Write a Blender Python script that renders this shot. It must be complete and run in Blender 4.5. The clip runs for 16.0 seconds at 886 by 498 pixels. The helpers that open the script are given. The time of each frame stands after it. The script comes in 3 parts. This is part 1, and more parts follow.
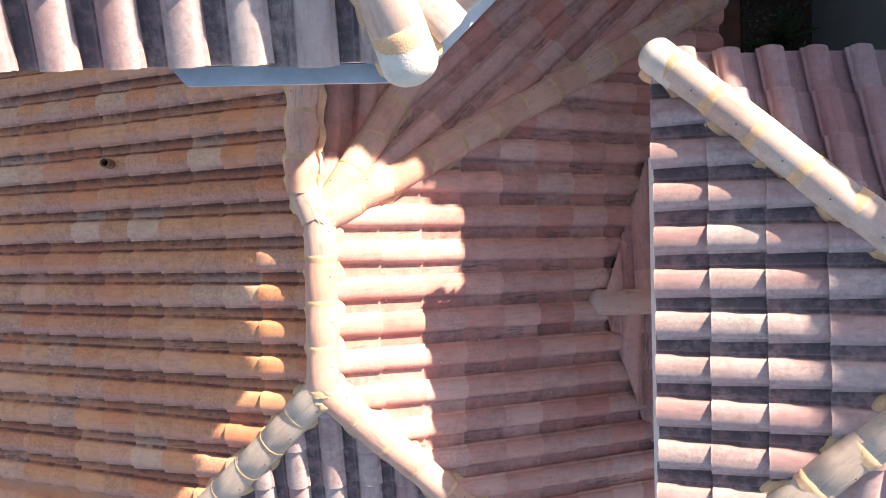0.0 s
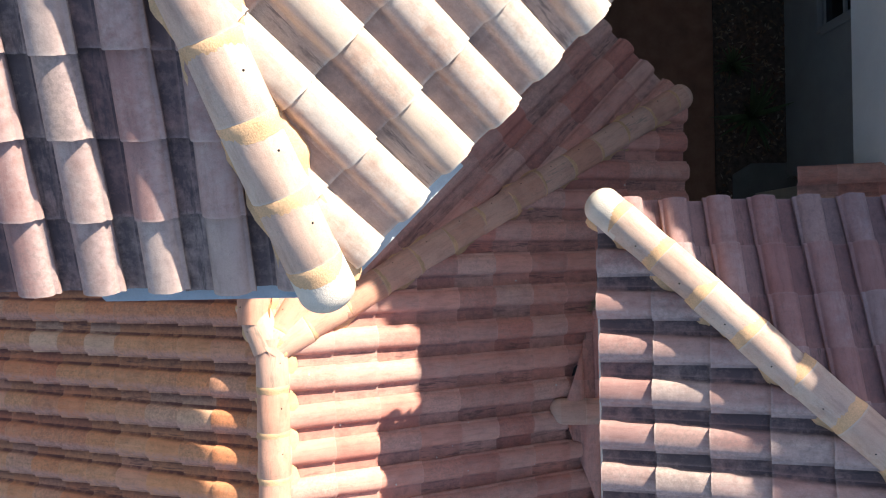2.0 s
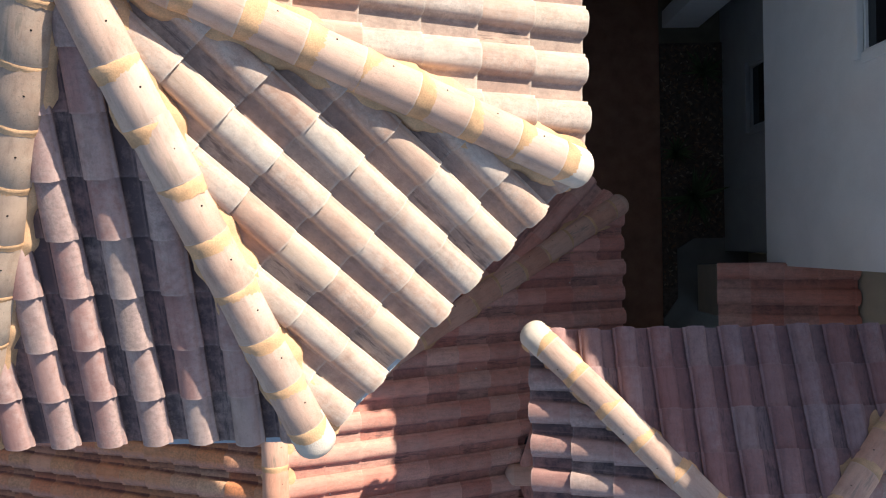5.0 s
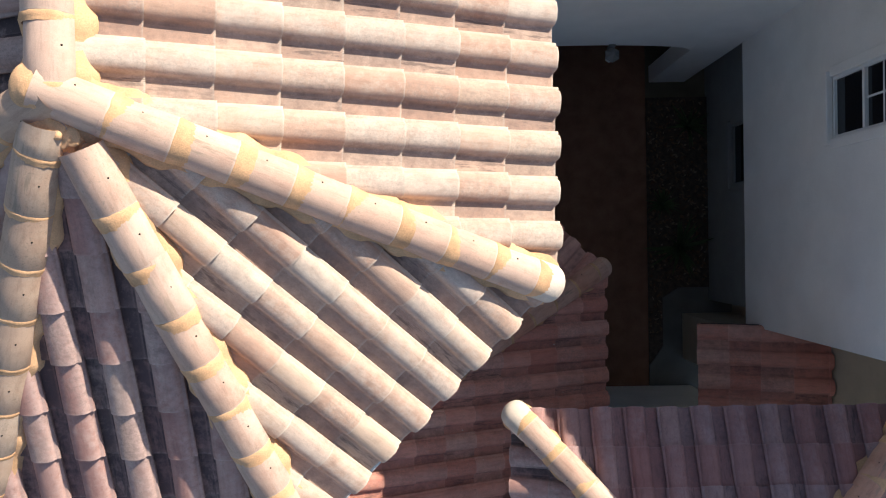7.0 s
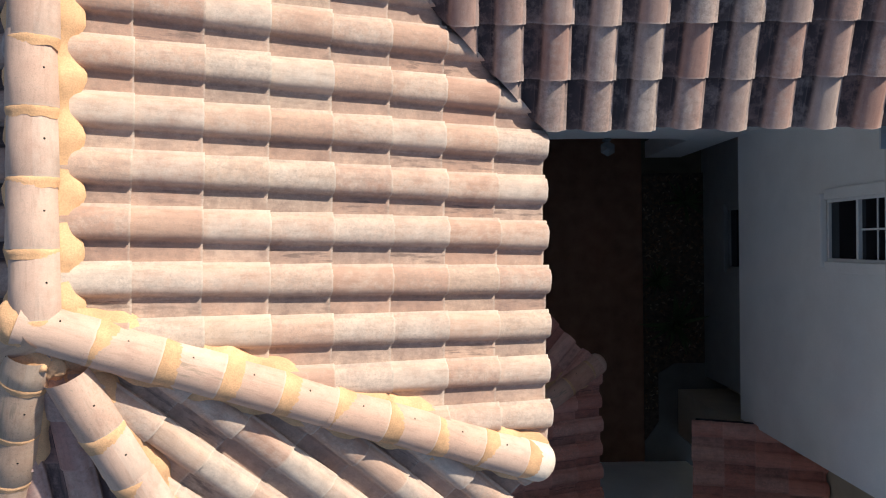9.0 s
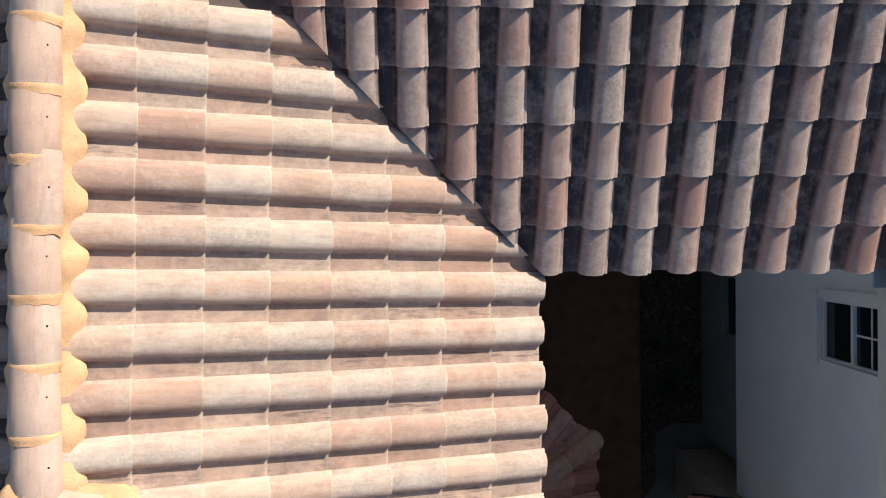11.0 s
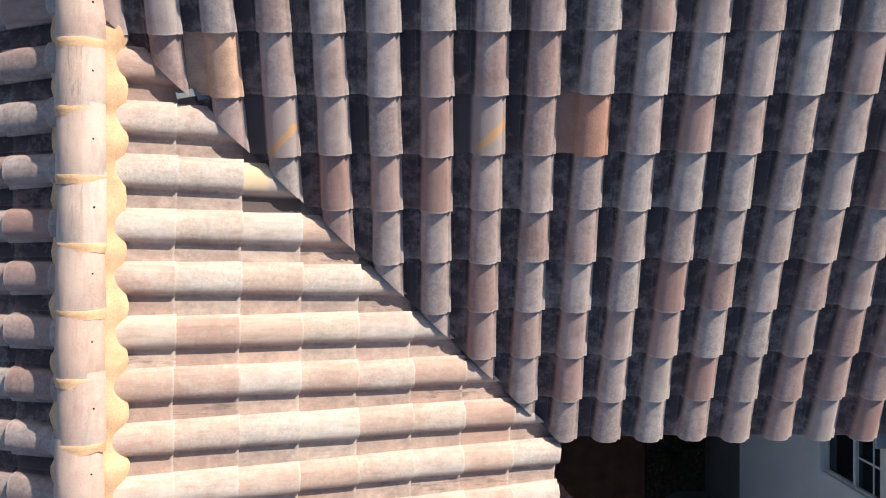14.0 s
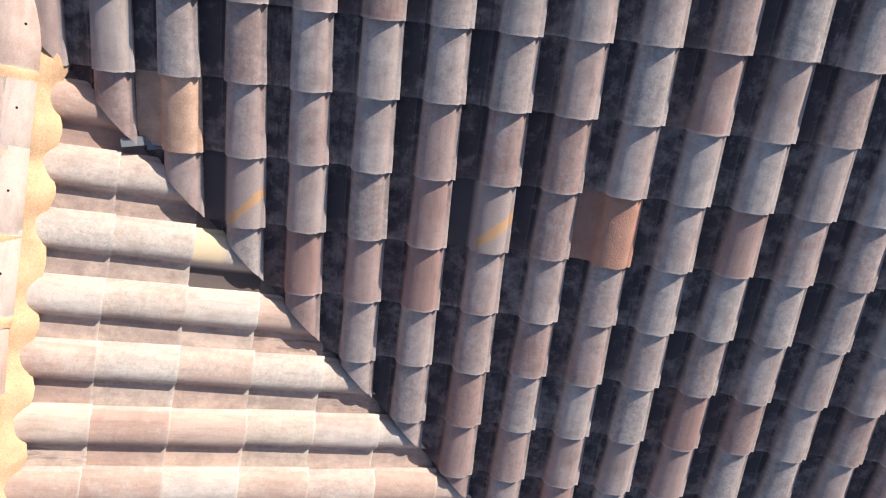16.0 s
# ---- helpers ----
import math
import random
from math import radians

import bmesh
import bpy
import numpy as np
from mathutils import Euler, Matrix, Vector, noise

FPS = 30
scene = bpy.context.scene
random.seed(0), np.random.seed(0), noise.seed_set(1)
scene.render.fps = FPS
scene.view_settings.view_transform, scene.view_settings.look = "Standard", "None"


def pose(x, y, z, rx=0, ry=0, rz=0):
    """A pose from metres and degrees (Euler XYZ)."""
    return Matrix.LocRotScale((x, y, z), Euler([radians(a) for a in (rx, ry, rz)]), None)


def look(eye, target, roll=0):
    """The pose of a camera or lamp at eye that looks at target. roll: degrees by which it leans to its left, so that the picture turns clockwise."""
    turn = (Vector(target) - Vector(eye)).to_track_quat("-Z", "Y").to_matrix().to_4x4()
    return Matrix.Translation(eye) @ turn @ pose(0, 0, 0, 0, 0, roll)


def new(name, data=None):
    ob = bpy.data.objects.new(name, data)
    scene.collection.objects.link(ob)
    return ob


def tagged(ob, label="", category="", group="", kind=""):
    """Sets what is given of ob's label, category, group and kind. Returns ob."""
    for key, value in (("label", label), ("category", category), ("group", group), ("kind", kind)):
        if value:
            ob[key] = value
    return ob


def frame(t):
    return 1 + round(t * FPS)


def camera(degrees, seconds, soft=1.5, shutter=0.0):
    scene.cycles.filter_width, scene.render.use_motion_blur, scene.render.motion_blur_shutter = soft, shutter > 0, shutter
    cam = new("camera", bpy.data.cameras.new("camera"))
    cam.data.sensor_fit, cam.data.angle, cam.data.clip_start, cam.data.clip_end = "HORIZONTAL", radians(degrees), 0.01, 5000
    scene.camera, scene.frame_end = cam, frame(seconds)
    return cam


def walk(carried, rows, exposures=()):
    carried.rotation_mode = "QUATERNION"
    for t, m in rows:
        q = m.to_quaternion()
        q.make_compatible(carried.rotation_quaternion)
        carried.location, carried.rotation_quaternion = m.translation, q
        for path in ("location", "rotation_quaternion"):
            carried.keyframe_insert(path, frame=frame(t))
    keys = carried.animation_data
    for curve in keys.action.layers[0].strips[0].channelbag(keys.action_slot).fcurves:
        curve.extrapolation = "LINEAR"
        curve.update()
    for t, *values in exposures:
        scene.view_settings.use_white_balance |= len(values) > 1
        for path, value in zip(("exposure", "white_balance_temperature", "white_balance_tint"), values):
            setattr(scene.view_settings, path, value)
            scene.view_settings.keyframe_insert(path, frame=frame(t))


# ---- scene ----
cam = camera(61.7, 16.0, soft=1.1)
EXPOSURES = [    # seconds, stops, white balance
    (0.0, 1.66, 6500, 11), (1.5, 1.42, 6450, 9), (3.0, 0.94, 6500, 9), (3.7, 0.77, 6600, 11), (6.0, 0.76, 6650, 12), (7.5, 0.56, 6750, 13),
    (9.0, 0.32, 6700, 13), (12.5, 0.4, 6350, 10), (15.0, 0.57, 6050, 10), (16.0, 0.56, 6000, 11)]
PATH = [    # seconds, place, turn
    (0, -0.050, 0.036, 9.950, 0.103, -0.004, -1.074),
    (0.5, 0.055, 0.204, 9.896, 0.025, -0.016, -1.115),
    (1, 0.155, 0.432, 9.908, -0.050, 0.017, -1.154),
    (1.5, 0.245, 0.714, 9.918, -0.049, 0.009, -1.134),
    (2, 0.337, 1.046, 9.922, -0.034, 0.001, -1.131),
    (2.5, 0.408, 1.418, 9.909, -0.116, -0.009, -1.169),
    (3, 0.460, 1.728, 9.909, -0.181, -0.033, -1.075),
    (3.5, 0.530, 1.909, 10.245, -0.200, -0.03, -1.17),
    (5.8, 0.683, 2.250, 11.555, -0.525, -0.192, -1.078),
    (6, 0.703, 2.317, 11.589, -0.347, -0.134, -1.031),
    (6.5, 0.742, 2.549, 11.594, -0.334, -0.139, -0.920),
    (7, 0.773, 2.829, 11.577, -0.377, -0.155, -0.898),
    (7.5, 0.795, 3.149, 11.563, -0.422, -0.170, -0.928),
    (8, 0.815, 3.460, 11.561, -0.393, -0.158, -1.012),
    (8.5, 0.831, 3.763, 11.558, -0.501, -0.168, -0.925),
    (9, 0.857, 4.022, 11.552, -0.494, -0.154, -0.789),
    (9.2, 0.867, 4.121, 11.552, -0.490, -0.152, -0.637),
    (11.3, 0.884, 5.110, 11.625, -0.565, -0.169, -0.561),
    (11.5, 0.873, 5.206, 11.672, -0.587, -0.176, -0.532),
    (12, 0.836, 5.415, 11.750, -0.699, -0.186, -0.501),
    (12.5, 0.808, 5.590, 11.782, -0.666, -0.176, -0.484),
    (13, 0.775, 5.795, 11.781, -0.801, -0.202, -0.453),
    (13.5, 0.757, 5.980, 11.775, -0.862, -0.221, -0.415),
    (14, 0.754, 6.147, 11.770, -0.850, -0.198, -0.368),
    (14.5, 0.755, 6.303, 11.738, -0.835, -0.244, -0.381),
    (15, 0.777, 6.413, 11.425, -0.503, -0.122, -0.291),
    (15.5, 0.804, 6.559, 11.128, -0.928, -0.085, 2.449),
    (16, 0.804, 6.680, 11.051, -1.019, -0.086, 6.040),
]
walk(cam, [(row[0], pose(*row[1:])) for row in PATH],
     exposures=EXPOSURES)

# ---- world and sun ----
SUN_AZ, SUN_EL = 49.0, 27.0          # degrees north of east, degrees above the horizon
world = bpy.data.worlds.new("sky")
scene.world = world
world.use_nodes = True
wn = world.node_tree.nodes
sky = wn.new("ShaderNodeTexSky")
sky.sky_type = "NISHITA"
sky.sun_disc = False
sky.sun_elevation = radians(SUN_EL)
sky.sun_rotation = radians(90 - SUN_AZ)
world.node_tree.links.new(sky.outputs[0], wn["Background"].inputs[0])
wn["Background"].inputs[1].default_value = 0.097
sun_data = bpy.data.lights.new("sun", "SUN")
sun_data.energy, sun_data.angle, sun_data.color = 5.0, radians(0.55), (1.0, 0.93, 0.79)
sun = new("sun", sun_data)
sd = Vector((math.cos(radians(SUN_EL)) * math.cos(radians(SUN_AZ)), math.cos(radians(SUN_EL)) * math.sin(radians(SUN_AZ)), math.sin(radians(SUN_EL))))
sun.matrix_world = look(sd * 60, (0, 0, 0))


# ---- materials ----
class Nodes:
    def __init__(self, name, rough=0.85):
        self.mat = bpy.data.materials.new(name)
        self.mat.use_nodes = True
        self.t = self.mat.node_tree
        self.bsdf = self.t.nodes["Principled BSDF"]
        self.bsdf.inputs["Roughness"].default_value = rough
        self.bsdf.inputs["Specular IOR Level"].default_value = 0.25

    def n(self, kind, **values):
        node = self.t.nodes.new("ShaderNode" + kind)
        for key, value in values.items():
            node.inputs[key.replace("_", " ")].default_value = value
        return node

    def link(self, a, b):
        self.t.links.new(a, b)

    def pos(self):
        return self.n("NewGeometry").outputs["Position"]

    def noise(self, scale, detail=3.0, rough=0.55, vec=None):
        node = self.n("TexNoise", Scale=scale, Detail=detail, Roughness=rough)
        self.link(vec or self.pos(), node.inputs["Vector"])
        return node.outputs["Fac"]

    def ramp(self, fac, stops):
        node = self.n("ValToRGB")
        while len(node.color_ramp.elements) < len(stops):
            node.color_ramp.elements.new(0.5)
        for el, (at, col) in zip(node.color_ramp.elements, stops):
            el.position = at
            el.color = (*col, 1) if not isinstance(col, float) else (col, col, col, 1)
        self.link(fac, node.inputs[0])
        return node.outputs[0]

    def mix(self, fac, a, b, blend="MIX"):
        node = self.t.nodes.new("ShaderNodeMix")
        node.data_type, node.blend_type = "RGBA", blend
        for value, slot in ((fac, node.inputs[0]), (a, node.inputs[6]), (b, node.inputs[7])):
            if isinstance(value, (float, int)):
                slot.default_value = value
            elif isinstance(value, tuple):
                slot.default_value = (*value, 1)
            else:
                self.link(value, slot)
        return node.outputs[2]

    def math(self, op, a, b=0.0):
        node = self.t.nodes.new("ShaderNodeMath")
        node.operation = op
        for value, slot in ((a, node.inputs[0]), (b, node.inputs[1])):
            if isinstance(value, (float, int)):
                slot.default_value = value
            else:
                self.link(value, slot)
        return node.outputs[0]

    def finish(self, colour, height=None, strength=0.3, dist=0.01):
        if isinstance(colour, tuple):
            self.bsdf.inputs["Base Color"].default_value = (*colour, 1)
        else:
            self.link(colour, self.bsdf.inputs["Base Color"])
        if height is not None:
            bump = self.n("Bump", Strength=strength, Distance=dist)
            self.link(height, bump.inputs["Height"])
            self.link(bump.outputs[0], self.bsdf.inputs["Normal"])
        return self.mat


def tile_material(name, stops, patina, patina_amount, grime_shade, grime_shade_amount, joined=False, wet=(0.33, 0.55), worn_lit=0.3, bloom=None, pan=(0.31, 0.37)):
    """Fired clay S tile: a tone of its own for each piece, a pale kiln flash along the barrel, grain, algae where water
    lies in the pans, and shade painted in there.
    """
    m = Nodes(name, 0.82)
    rnd = m.n("NewGeometry").outputs["Random Per Island"] if joined else m.n("ObjectInfo").outputs["Random"]
    base = m.ramp(rnd, stops)
    big, mid, fine = m.noise(4.5, 5, 0.6), m.noise(22, 6, 0.7), m.noise(170, 3, 0.75)
    rnd2 = m.math("FRACT", m.math("MULTIPLY", rnd, 7.31))
    rnd3 = m.math("FRACT", m.math("MULTIPLY", rnd, 23.7))
    # slow drift of tone within a piece
    col = m.mix(0.8, base, m.ramp(big, [(0.25, (0.80, 0.76, 0.76)), (0.5, (1.0, 1.0, 1.0)), (0.78, (1.12, 1.10, 1.06))]), "MULTIPLY")
    cloud = m.math("ADD", m.math("MULTIPLY", mid, 0.55), m.math("MULTIPLY", big, 0.45))
    wash = m.ramp(m.math("ADD", cloud, m.math("MULTIPLY", m.math("SUBTRACT", rnd2, 0.5), 0.32)), [(0.40, 0.0), (0.66, 1.0)])
    if not joined:
        oc = m.n("SeparateXYZ")
        m.link(m.n("TexCoord").outputs["Object"], oc.inputs[0])
        across = m.math("ADD", m.math("MODULO", m.math("ADD", oc.outputs[0], 0.543), 0.297), 0.051)
        flash = m.ramp(across, [(0.097, 0.7), (0.13, 1.0), (0.18, 0.75), (0.25, 0.3)])
        wash = m.math("MULTIPLY", wash, flash)
    col = m.mix(m.math("MULTIPLY", wash, patina_amount), col, patina)
    if not joined:
        sv = m.n("CombineXYZ")
        m.link(m.math("ADD", m.math("MULTIPLY", oc.outputs[0], 34), m.math("MULTIPLY", rnd, 90)), sv.inputs[0])
        m.link(m.math("ADD", m.math("MULTIPLY", oc.outputs[1], 5), m.math("MULTIPLY", rnd2, 40)), sv.inputs[1])
        streak = m.noise(1.0, 4, 0.65, sv.outputs[0])
        col = m.mix(0.55, col, m.ramp(streak, [(0.28, (0.66, 0.62, 0.61)), (0.5, (1.0, 1.0, 1.0)), (0.75, (1.12, 1.11, 1.10))]), "MULTIPLY")
    # lichen specks and pits
    speck = m.ramp(m.noise(60, 4, 0.7), [(0.56, 0.0), (0.70, 1.0)])
    col = m.mix(m.math("MULTIPLY", m.math("MULTIPLY", speck, rnd3), 0.55), col, tuple(c * 0.42 for c in patina))
    col = m.mix(0.45, col, m.ramp(fine, [(0.25, 0.70), (0.75, 1.20)]), "MULTIPLY")
    if not joined:
        edge = m.ramp(m.math("ADD", oc.outputs[1], m.math("MULTIPLY", mid, 0.016)), [(0.012, 1.0), (0.022, 0.0)])
        col = m.mix(m.math("MULTIPLY", edge, worn_lit), col, tuple(min(0.75, c * 1.25) for c in patina))
        arris = m.ramp(oc.outputs[0], [(0.238, 0.0), (0.246, 1.0)])
        col = m.mix(m.math("MULTIPLY", arris, m.math("MULTIPLY", mid, worn_lit * 1.7)), col, tuple(min(0.75, c * 1.2) for c in patina))
        if bloom:
            side = m.ramp(across, [(0.165, 0.0), (0.215, 1.0), (0.25, 1.0), (0.264, 0.0)])
            col = m.mix(m.math("MULTIPLY", side, m.ramp(m.math("ADD", mid, m.math("MULTIPLY", rnd3, 0.2)), [(0.38, 0.1), (0.68, 0.8)])), col, bloom)
        # weather stains with ragged borders, heavier on some pieces
        blot = m.ramp(m.math("ADD", m.math("MULTIPLY", m.noise(12, 6, 0.72), 0.85), m.math("MULTIPLY", rnd2, 0.14)), [(0.50, 0.0), (0.64, 1.0)])
        col = m.mix(m.math("MULTIPLY", blot, 0.32 * grime_shade_amount), col, tuple(0.6 * g + 0.2 * p for g, p in zip(grime_shade, patina)))
        lichen = m.ramp(m.math("ADD", m.math("MULTIPLY", m.noise(38, 5, 0.75), 0.8), m.math("MULTIPLY", rnd3, 0.16)), [(0.50, 0.0), (0.60, 1.0)])
        col = m.mix(m.math("MULTIPLY", lichen, 0.4 * grime_shade_amount), col, tuple(0.5 * g + 0.28 * p for g, p in zip(grime_shade, patina)))
    # algae, dust and painted shade in the pans, in streaks that follow the fall
    if joined:
        low = m.ramp(m.noise(1.6, 3), [(0.45, 0.0), (0.7, 0.6)])
    else:
        low = m.math("MULTIPLY", m.ramp(oc.outputs[2], [(0.024, 1.0), (0.062, 0.0)]), m.ramp(across, [(0.262, 1.0), (pan[0], 0.9), (pan[1], 0.25), (0.4, 0.1)]))
    stain = m.ramp(m.math("ADD", m.math("MULTIPLY", m.noise(9, 6, 0.7), 0.75), m.math("MULTIPLY", rnd3, 0.09)), [(wet[0], 0.0), (wet[1], 1.0)])
    col = m.mix(m.math("MULTIPLY", m.math("MULTIPLY", low, stain), grime_shade_amount), col, grime_shade)
    if not joined:
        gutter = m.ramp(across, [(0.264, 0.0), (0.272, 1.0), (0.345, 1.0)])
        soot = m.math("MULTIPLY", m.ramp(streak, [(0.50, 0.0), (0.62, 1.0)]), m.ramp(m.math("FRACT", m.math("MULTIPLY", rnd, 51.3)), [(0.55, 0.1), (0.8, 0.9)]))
        col = m.mix(m.math("MULTIPLY", m.math("MULTIPLY", gutter, soot), 0.75), col, tuple(0.5 * g + 0.03 for g in grime_shade))
    return m.finish(col, m.math("ADD", fine, m.math("MULTIPLY", mid, 1.5)), 0.28, 0.004)


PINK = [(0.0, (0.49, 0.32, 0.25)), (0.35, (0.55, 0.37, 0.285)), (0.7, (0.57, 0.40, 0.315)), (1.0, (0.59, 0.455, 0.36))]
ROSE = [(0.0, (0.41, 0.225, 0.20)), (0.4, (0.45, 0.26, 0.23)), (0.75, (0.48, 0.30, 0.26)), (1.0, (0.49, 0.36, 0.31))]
PLUM_SHADE = [(0.0, (0.33, 0.16, 0.15)), (0.4, (0.36, 0.185, 0.17)), (0.75, (0.38, 0.21, 0.195)), (1.0, (0.38, 0.25, 0.235))]
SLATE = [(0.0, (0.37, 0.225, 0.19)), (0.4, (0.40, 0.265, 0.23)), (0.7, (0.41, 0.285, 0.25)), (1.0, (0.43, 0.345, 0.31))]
RUST = [(0.0, (0.64, 0.26, 0.20)), (0.4, (0.70, 0.325, 0.25)), (0.75, (0.75, 0.37, 0.29)), (1.0, (0.74, 0.43, 0.345))]
OCHRE = [(0.0, (0.72, 0.24, 0.12)), (0.35, (0.78, 0.31, 0.14)), (0.7, (0.80, 0.355, 0.17)), (0.9, (0.76, 0.345, 0.21)), (1.0, (0.78, 0.46, 0.29))]
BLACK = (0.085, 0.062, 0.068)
TILE = {}
for key, args in {
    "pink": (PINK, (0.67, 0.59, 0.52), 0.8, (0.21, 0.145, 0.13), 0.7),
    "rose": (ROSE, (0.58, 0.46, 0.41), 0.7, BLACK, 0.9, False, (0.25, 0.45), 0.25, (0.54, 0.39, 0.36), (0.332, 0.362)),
    "plum_shade": (PLUM_SHADE, (0.45, 0.335, 0.335), 0.6, (0.12, 0.08, 0.085), 0.65, False, (0.33, 0.55), 0.15),
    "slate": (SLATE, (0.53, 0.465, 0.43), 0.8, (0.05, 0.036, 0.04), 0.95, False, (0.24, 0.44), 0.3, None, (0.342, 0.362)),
    "rust": (RUST, (0.61, 0.38, 0.32), 0.6, (0.18, 0.095, 0.09), 0.65, False, (0.33, 0.55), 0.2),
    "ochre": (OCHRE, (0.70, 0.35, 0.20), 0.5, (0.15, 0.055, 0.05), 0.9, False, (0.24, 0.44), 0.2, (0.60, 0.31, 0.25), (0.285, 0.33)),
}.items():
    TILE[key] = tile_material("clay_" + key, *args)
    TILE[key + "_far"] = tile_material("clay_" + key + "_far", *args[:5], joined=True)


def plain(name, colour, rough=0.8, spread=0.15, scale=8.0, bump=0.2, metal=0.0, grain=120.0):
    """A painted, cast or natural surface: colour with two scales of variation and a fine relief."""
    m = Nodes(name, rough)
    m.bsdf.inputs["Metallic"].default_value = metal
    a, b = m.noise(scale, 5, 0.6), m.noise(grain, 3, 0.6)
    col = m.mix(1.0, colour, m.ramp(a, [(0.3, 1 - spread), (0.7, 1 + spread)]), "MULTIPLY")
    col = m.mix(0.5, col, m.ramp(b, [(0.25, 1 - spread * 1.4), (0.75, 1 + spread * 1.4)]), "MULTIPLY")
    return m.finish(col, m.math("ADD", b, a), bump, 0.005)


MORTAR = plain("ochre_mortar", (0.67, 0.41, 0.235), 0.95, 0.24, 5, 0.45)
CAP_PINK = tile_material("clay_ridge", [(0.0, (0.58, 0.39, 0.31)), (0.5, (0.61, 0.42, 0.335)), (1.0, (0.62, 0.45, 0.37))], (0.66, 0.57, 0.50), 0.65, (0.5, 0.4, 0.3), 0.0)
CAP_GREY = tile_material("clay_ridge_weathered", [(0.0, (0.55, 0.385, 0.29)), (0.5, (0.58, 0.42, 0.32)), (1.0, (0.60, 0.45, 0.35))], (0.60, 0.51, 0.42), 0.6, (0.5, 0.4, 0.3), 0.0)
CAP_RUST = tile_material("clay_ridge_rust", [(0.0, (0.65, 0.32, 0.22)), (0.5, (0.69, 0.37, 0.265)), (1.0, (0.69, 0.42, 0.32))], (0.68, 0.47, 0.36), 0.5, (0.5, 0.4, 0.3), 0.0)
CAP_PALE = plain("pale_clay", (0.66, 0.57, 0.49), 0.9, 0.12, 9, 0.6)
RUSTY = plain("rusted_pipe", (0.30, 0.16, 0.09), 0.85, 0.35, 25, 0.4)
HOLE = plain("nail_hole", (0.03, 0.025, 0.02), 0.9)
SMEAR = plain("mortar_smeared_clay", (0.58, 0.36, 0.25), 0.9, 0.2, 10, 0.3)
TERRA = plain("fresh_terracotta", (0.46, 0.24, 0.17), 0.85, 0.15, 12, 0.5)


def streak_material(name, base, streak, u0, v0, slant, width):
    """Clay with one slanting swipe of mortar across it."""
    m = Nodes(name, 0.88)
    oc = m.n("SeparateXYZ")
    m.link(m.n("TexCoord").outputs["Object"], oc.inputs[0])
    line = m.math("ADD", m.math("SUBTRACT", oc.outputs[1], v0), m.math("MULTIPLY", m.math("SUBTRACT", oc.outputs[0], u0), slant))
    line = m.math("ADD", line, m.math("MULTIPLY", m.math("SUBTRACT", m.noise(18, 5), 0.5), 0.08))
    near = m.math("MULTIPLY", m.ramp(m.math("ABSOLUTE", line), [(width * 0.7, 1.0), (width, 0.0)]), m.ramp(oc.outputs[0], [(0.085, 0.0), (0.11, 1.0)]))
    grain = m.noise(170, 3, 0.75)
    col = m.mix(0.6, m.mix(m.noise(9, 5), base, tuple(c * 1.2 for c in base)), m.ramp(grain, [(0.25, 0.6), (0.75, 1.3)]), "MULTIPLY")
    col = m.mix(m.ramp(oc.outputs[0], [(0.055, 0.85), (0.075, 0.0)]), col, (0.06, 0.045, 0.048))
    return m.finish(m.mix(near, col, streak), grain, 0.5, 0.004)


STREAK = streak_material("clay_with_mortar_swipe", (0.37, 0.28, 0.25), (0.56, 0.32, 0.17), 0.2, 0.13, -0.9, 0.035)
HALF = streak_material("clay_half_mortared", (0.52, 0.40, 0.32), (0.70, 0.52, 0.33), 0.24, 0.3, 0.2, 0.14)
STRAW = plain("dry_straw", (0.34, 0.27, 0.15), 0.9, 0.3, 20)
UNDERLAY = plain("roof_underlay", (0.06, 0.05, 0.05), 0.95, 0.2)
STUCCO = plain("white_stucco", (0.84, 0.83, 0.80), 0.9, 0.06, 1.6, 0.6, grain=90)
STUCCO_SHADE_GREY = plain("shade_grey_stucco", (0.31, 0.31, 0.30), 0.9, 0.1, 2.5, 0.6, grain=90)
WOOD = plain("dark_brown_wood", (0.17, 0.085, 0.06), 0.6, 0.3, 5, 0.2)
STUCCO_TAN = plain("tan_stucco", (0.50, 0.44, 0.35), 0.9, 0.1, 2.5, 0.6, grain=90)
METAL = plain("galvanised_metal", (0.66, 0.70, 0.72), 0.45, 0.08, 12, 0.05, 0.3)
FASCIA = plain("painted_fascia", (0.62, 0.60, 0.56), 0.7, 0.08, 4, 0.1)
SOIL = plain("dark_mulch", (0.10, 0.072, 0.055), 0.95, 0.5, 14, 1.0)
PAVING = plain("brown_paving", (0.27, 0.135, 0.085), 0.8, 0.2, 5, 0.3)
GROUND = plain("dry_soil", (0.16, 0.13, 0.09), 0.95, 0.3, 2.0, 0.6)
CONCRETE = plain("grey_concrete", (0.17, 0.165, 0.15), 0.9, 0.12, 4, 0.4)
FRAME = plain("white_window_frame", (0.78, 0.78, 0.76), 0.4, 0.03)
LEAF = plain("green_leaf", (0.085, 0.115, 0.05), 0.55, 0.4, 6, 0.1)
BRASS = plain("dull_grey_metal", (0.24, 0.24, 0.24), 0.5, 0.1, 8, 0.1, 0.4)
glass_nodes = Nodes("window_glass", 0.04)
glass_nodes.bsdf.inputs["Specular IOR Level"].default_value = 0.5
GLASS = glass_nodes.finish((0.012, 0.014, 0.018))
lamp_nodes = Nodes("frosted_lamp_glass", 0.3)
LAMPGLASS = lamp_nodes.finish((0.55, 0.56, 0.55))


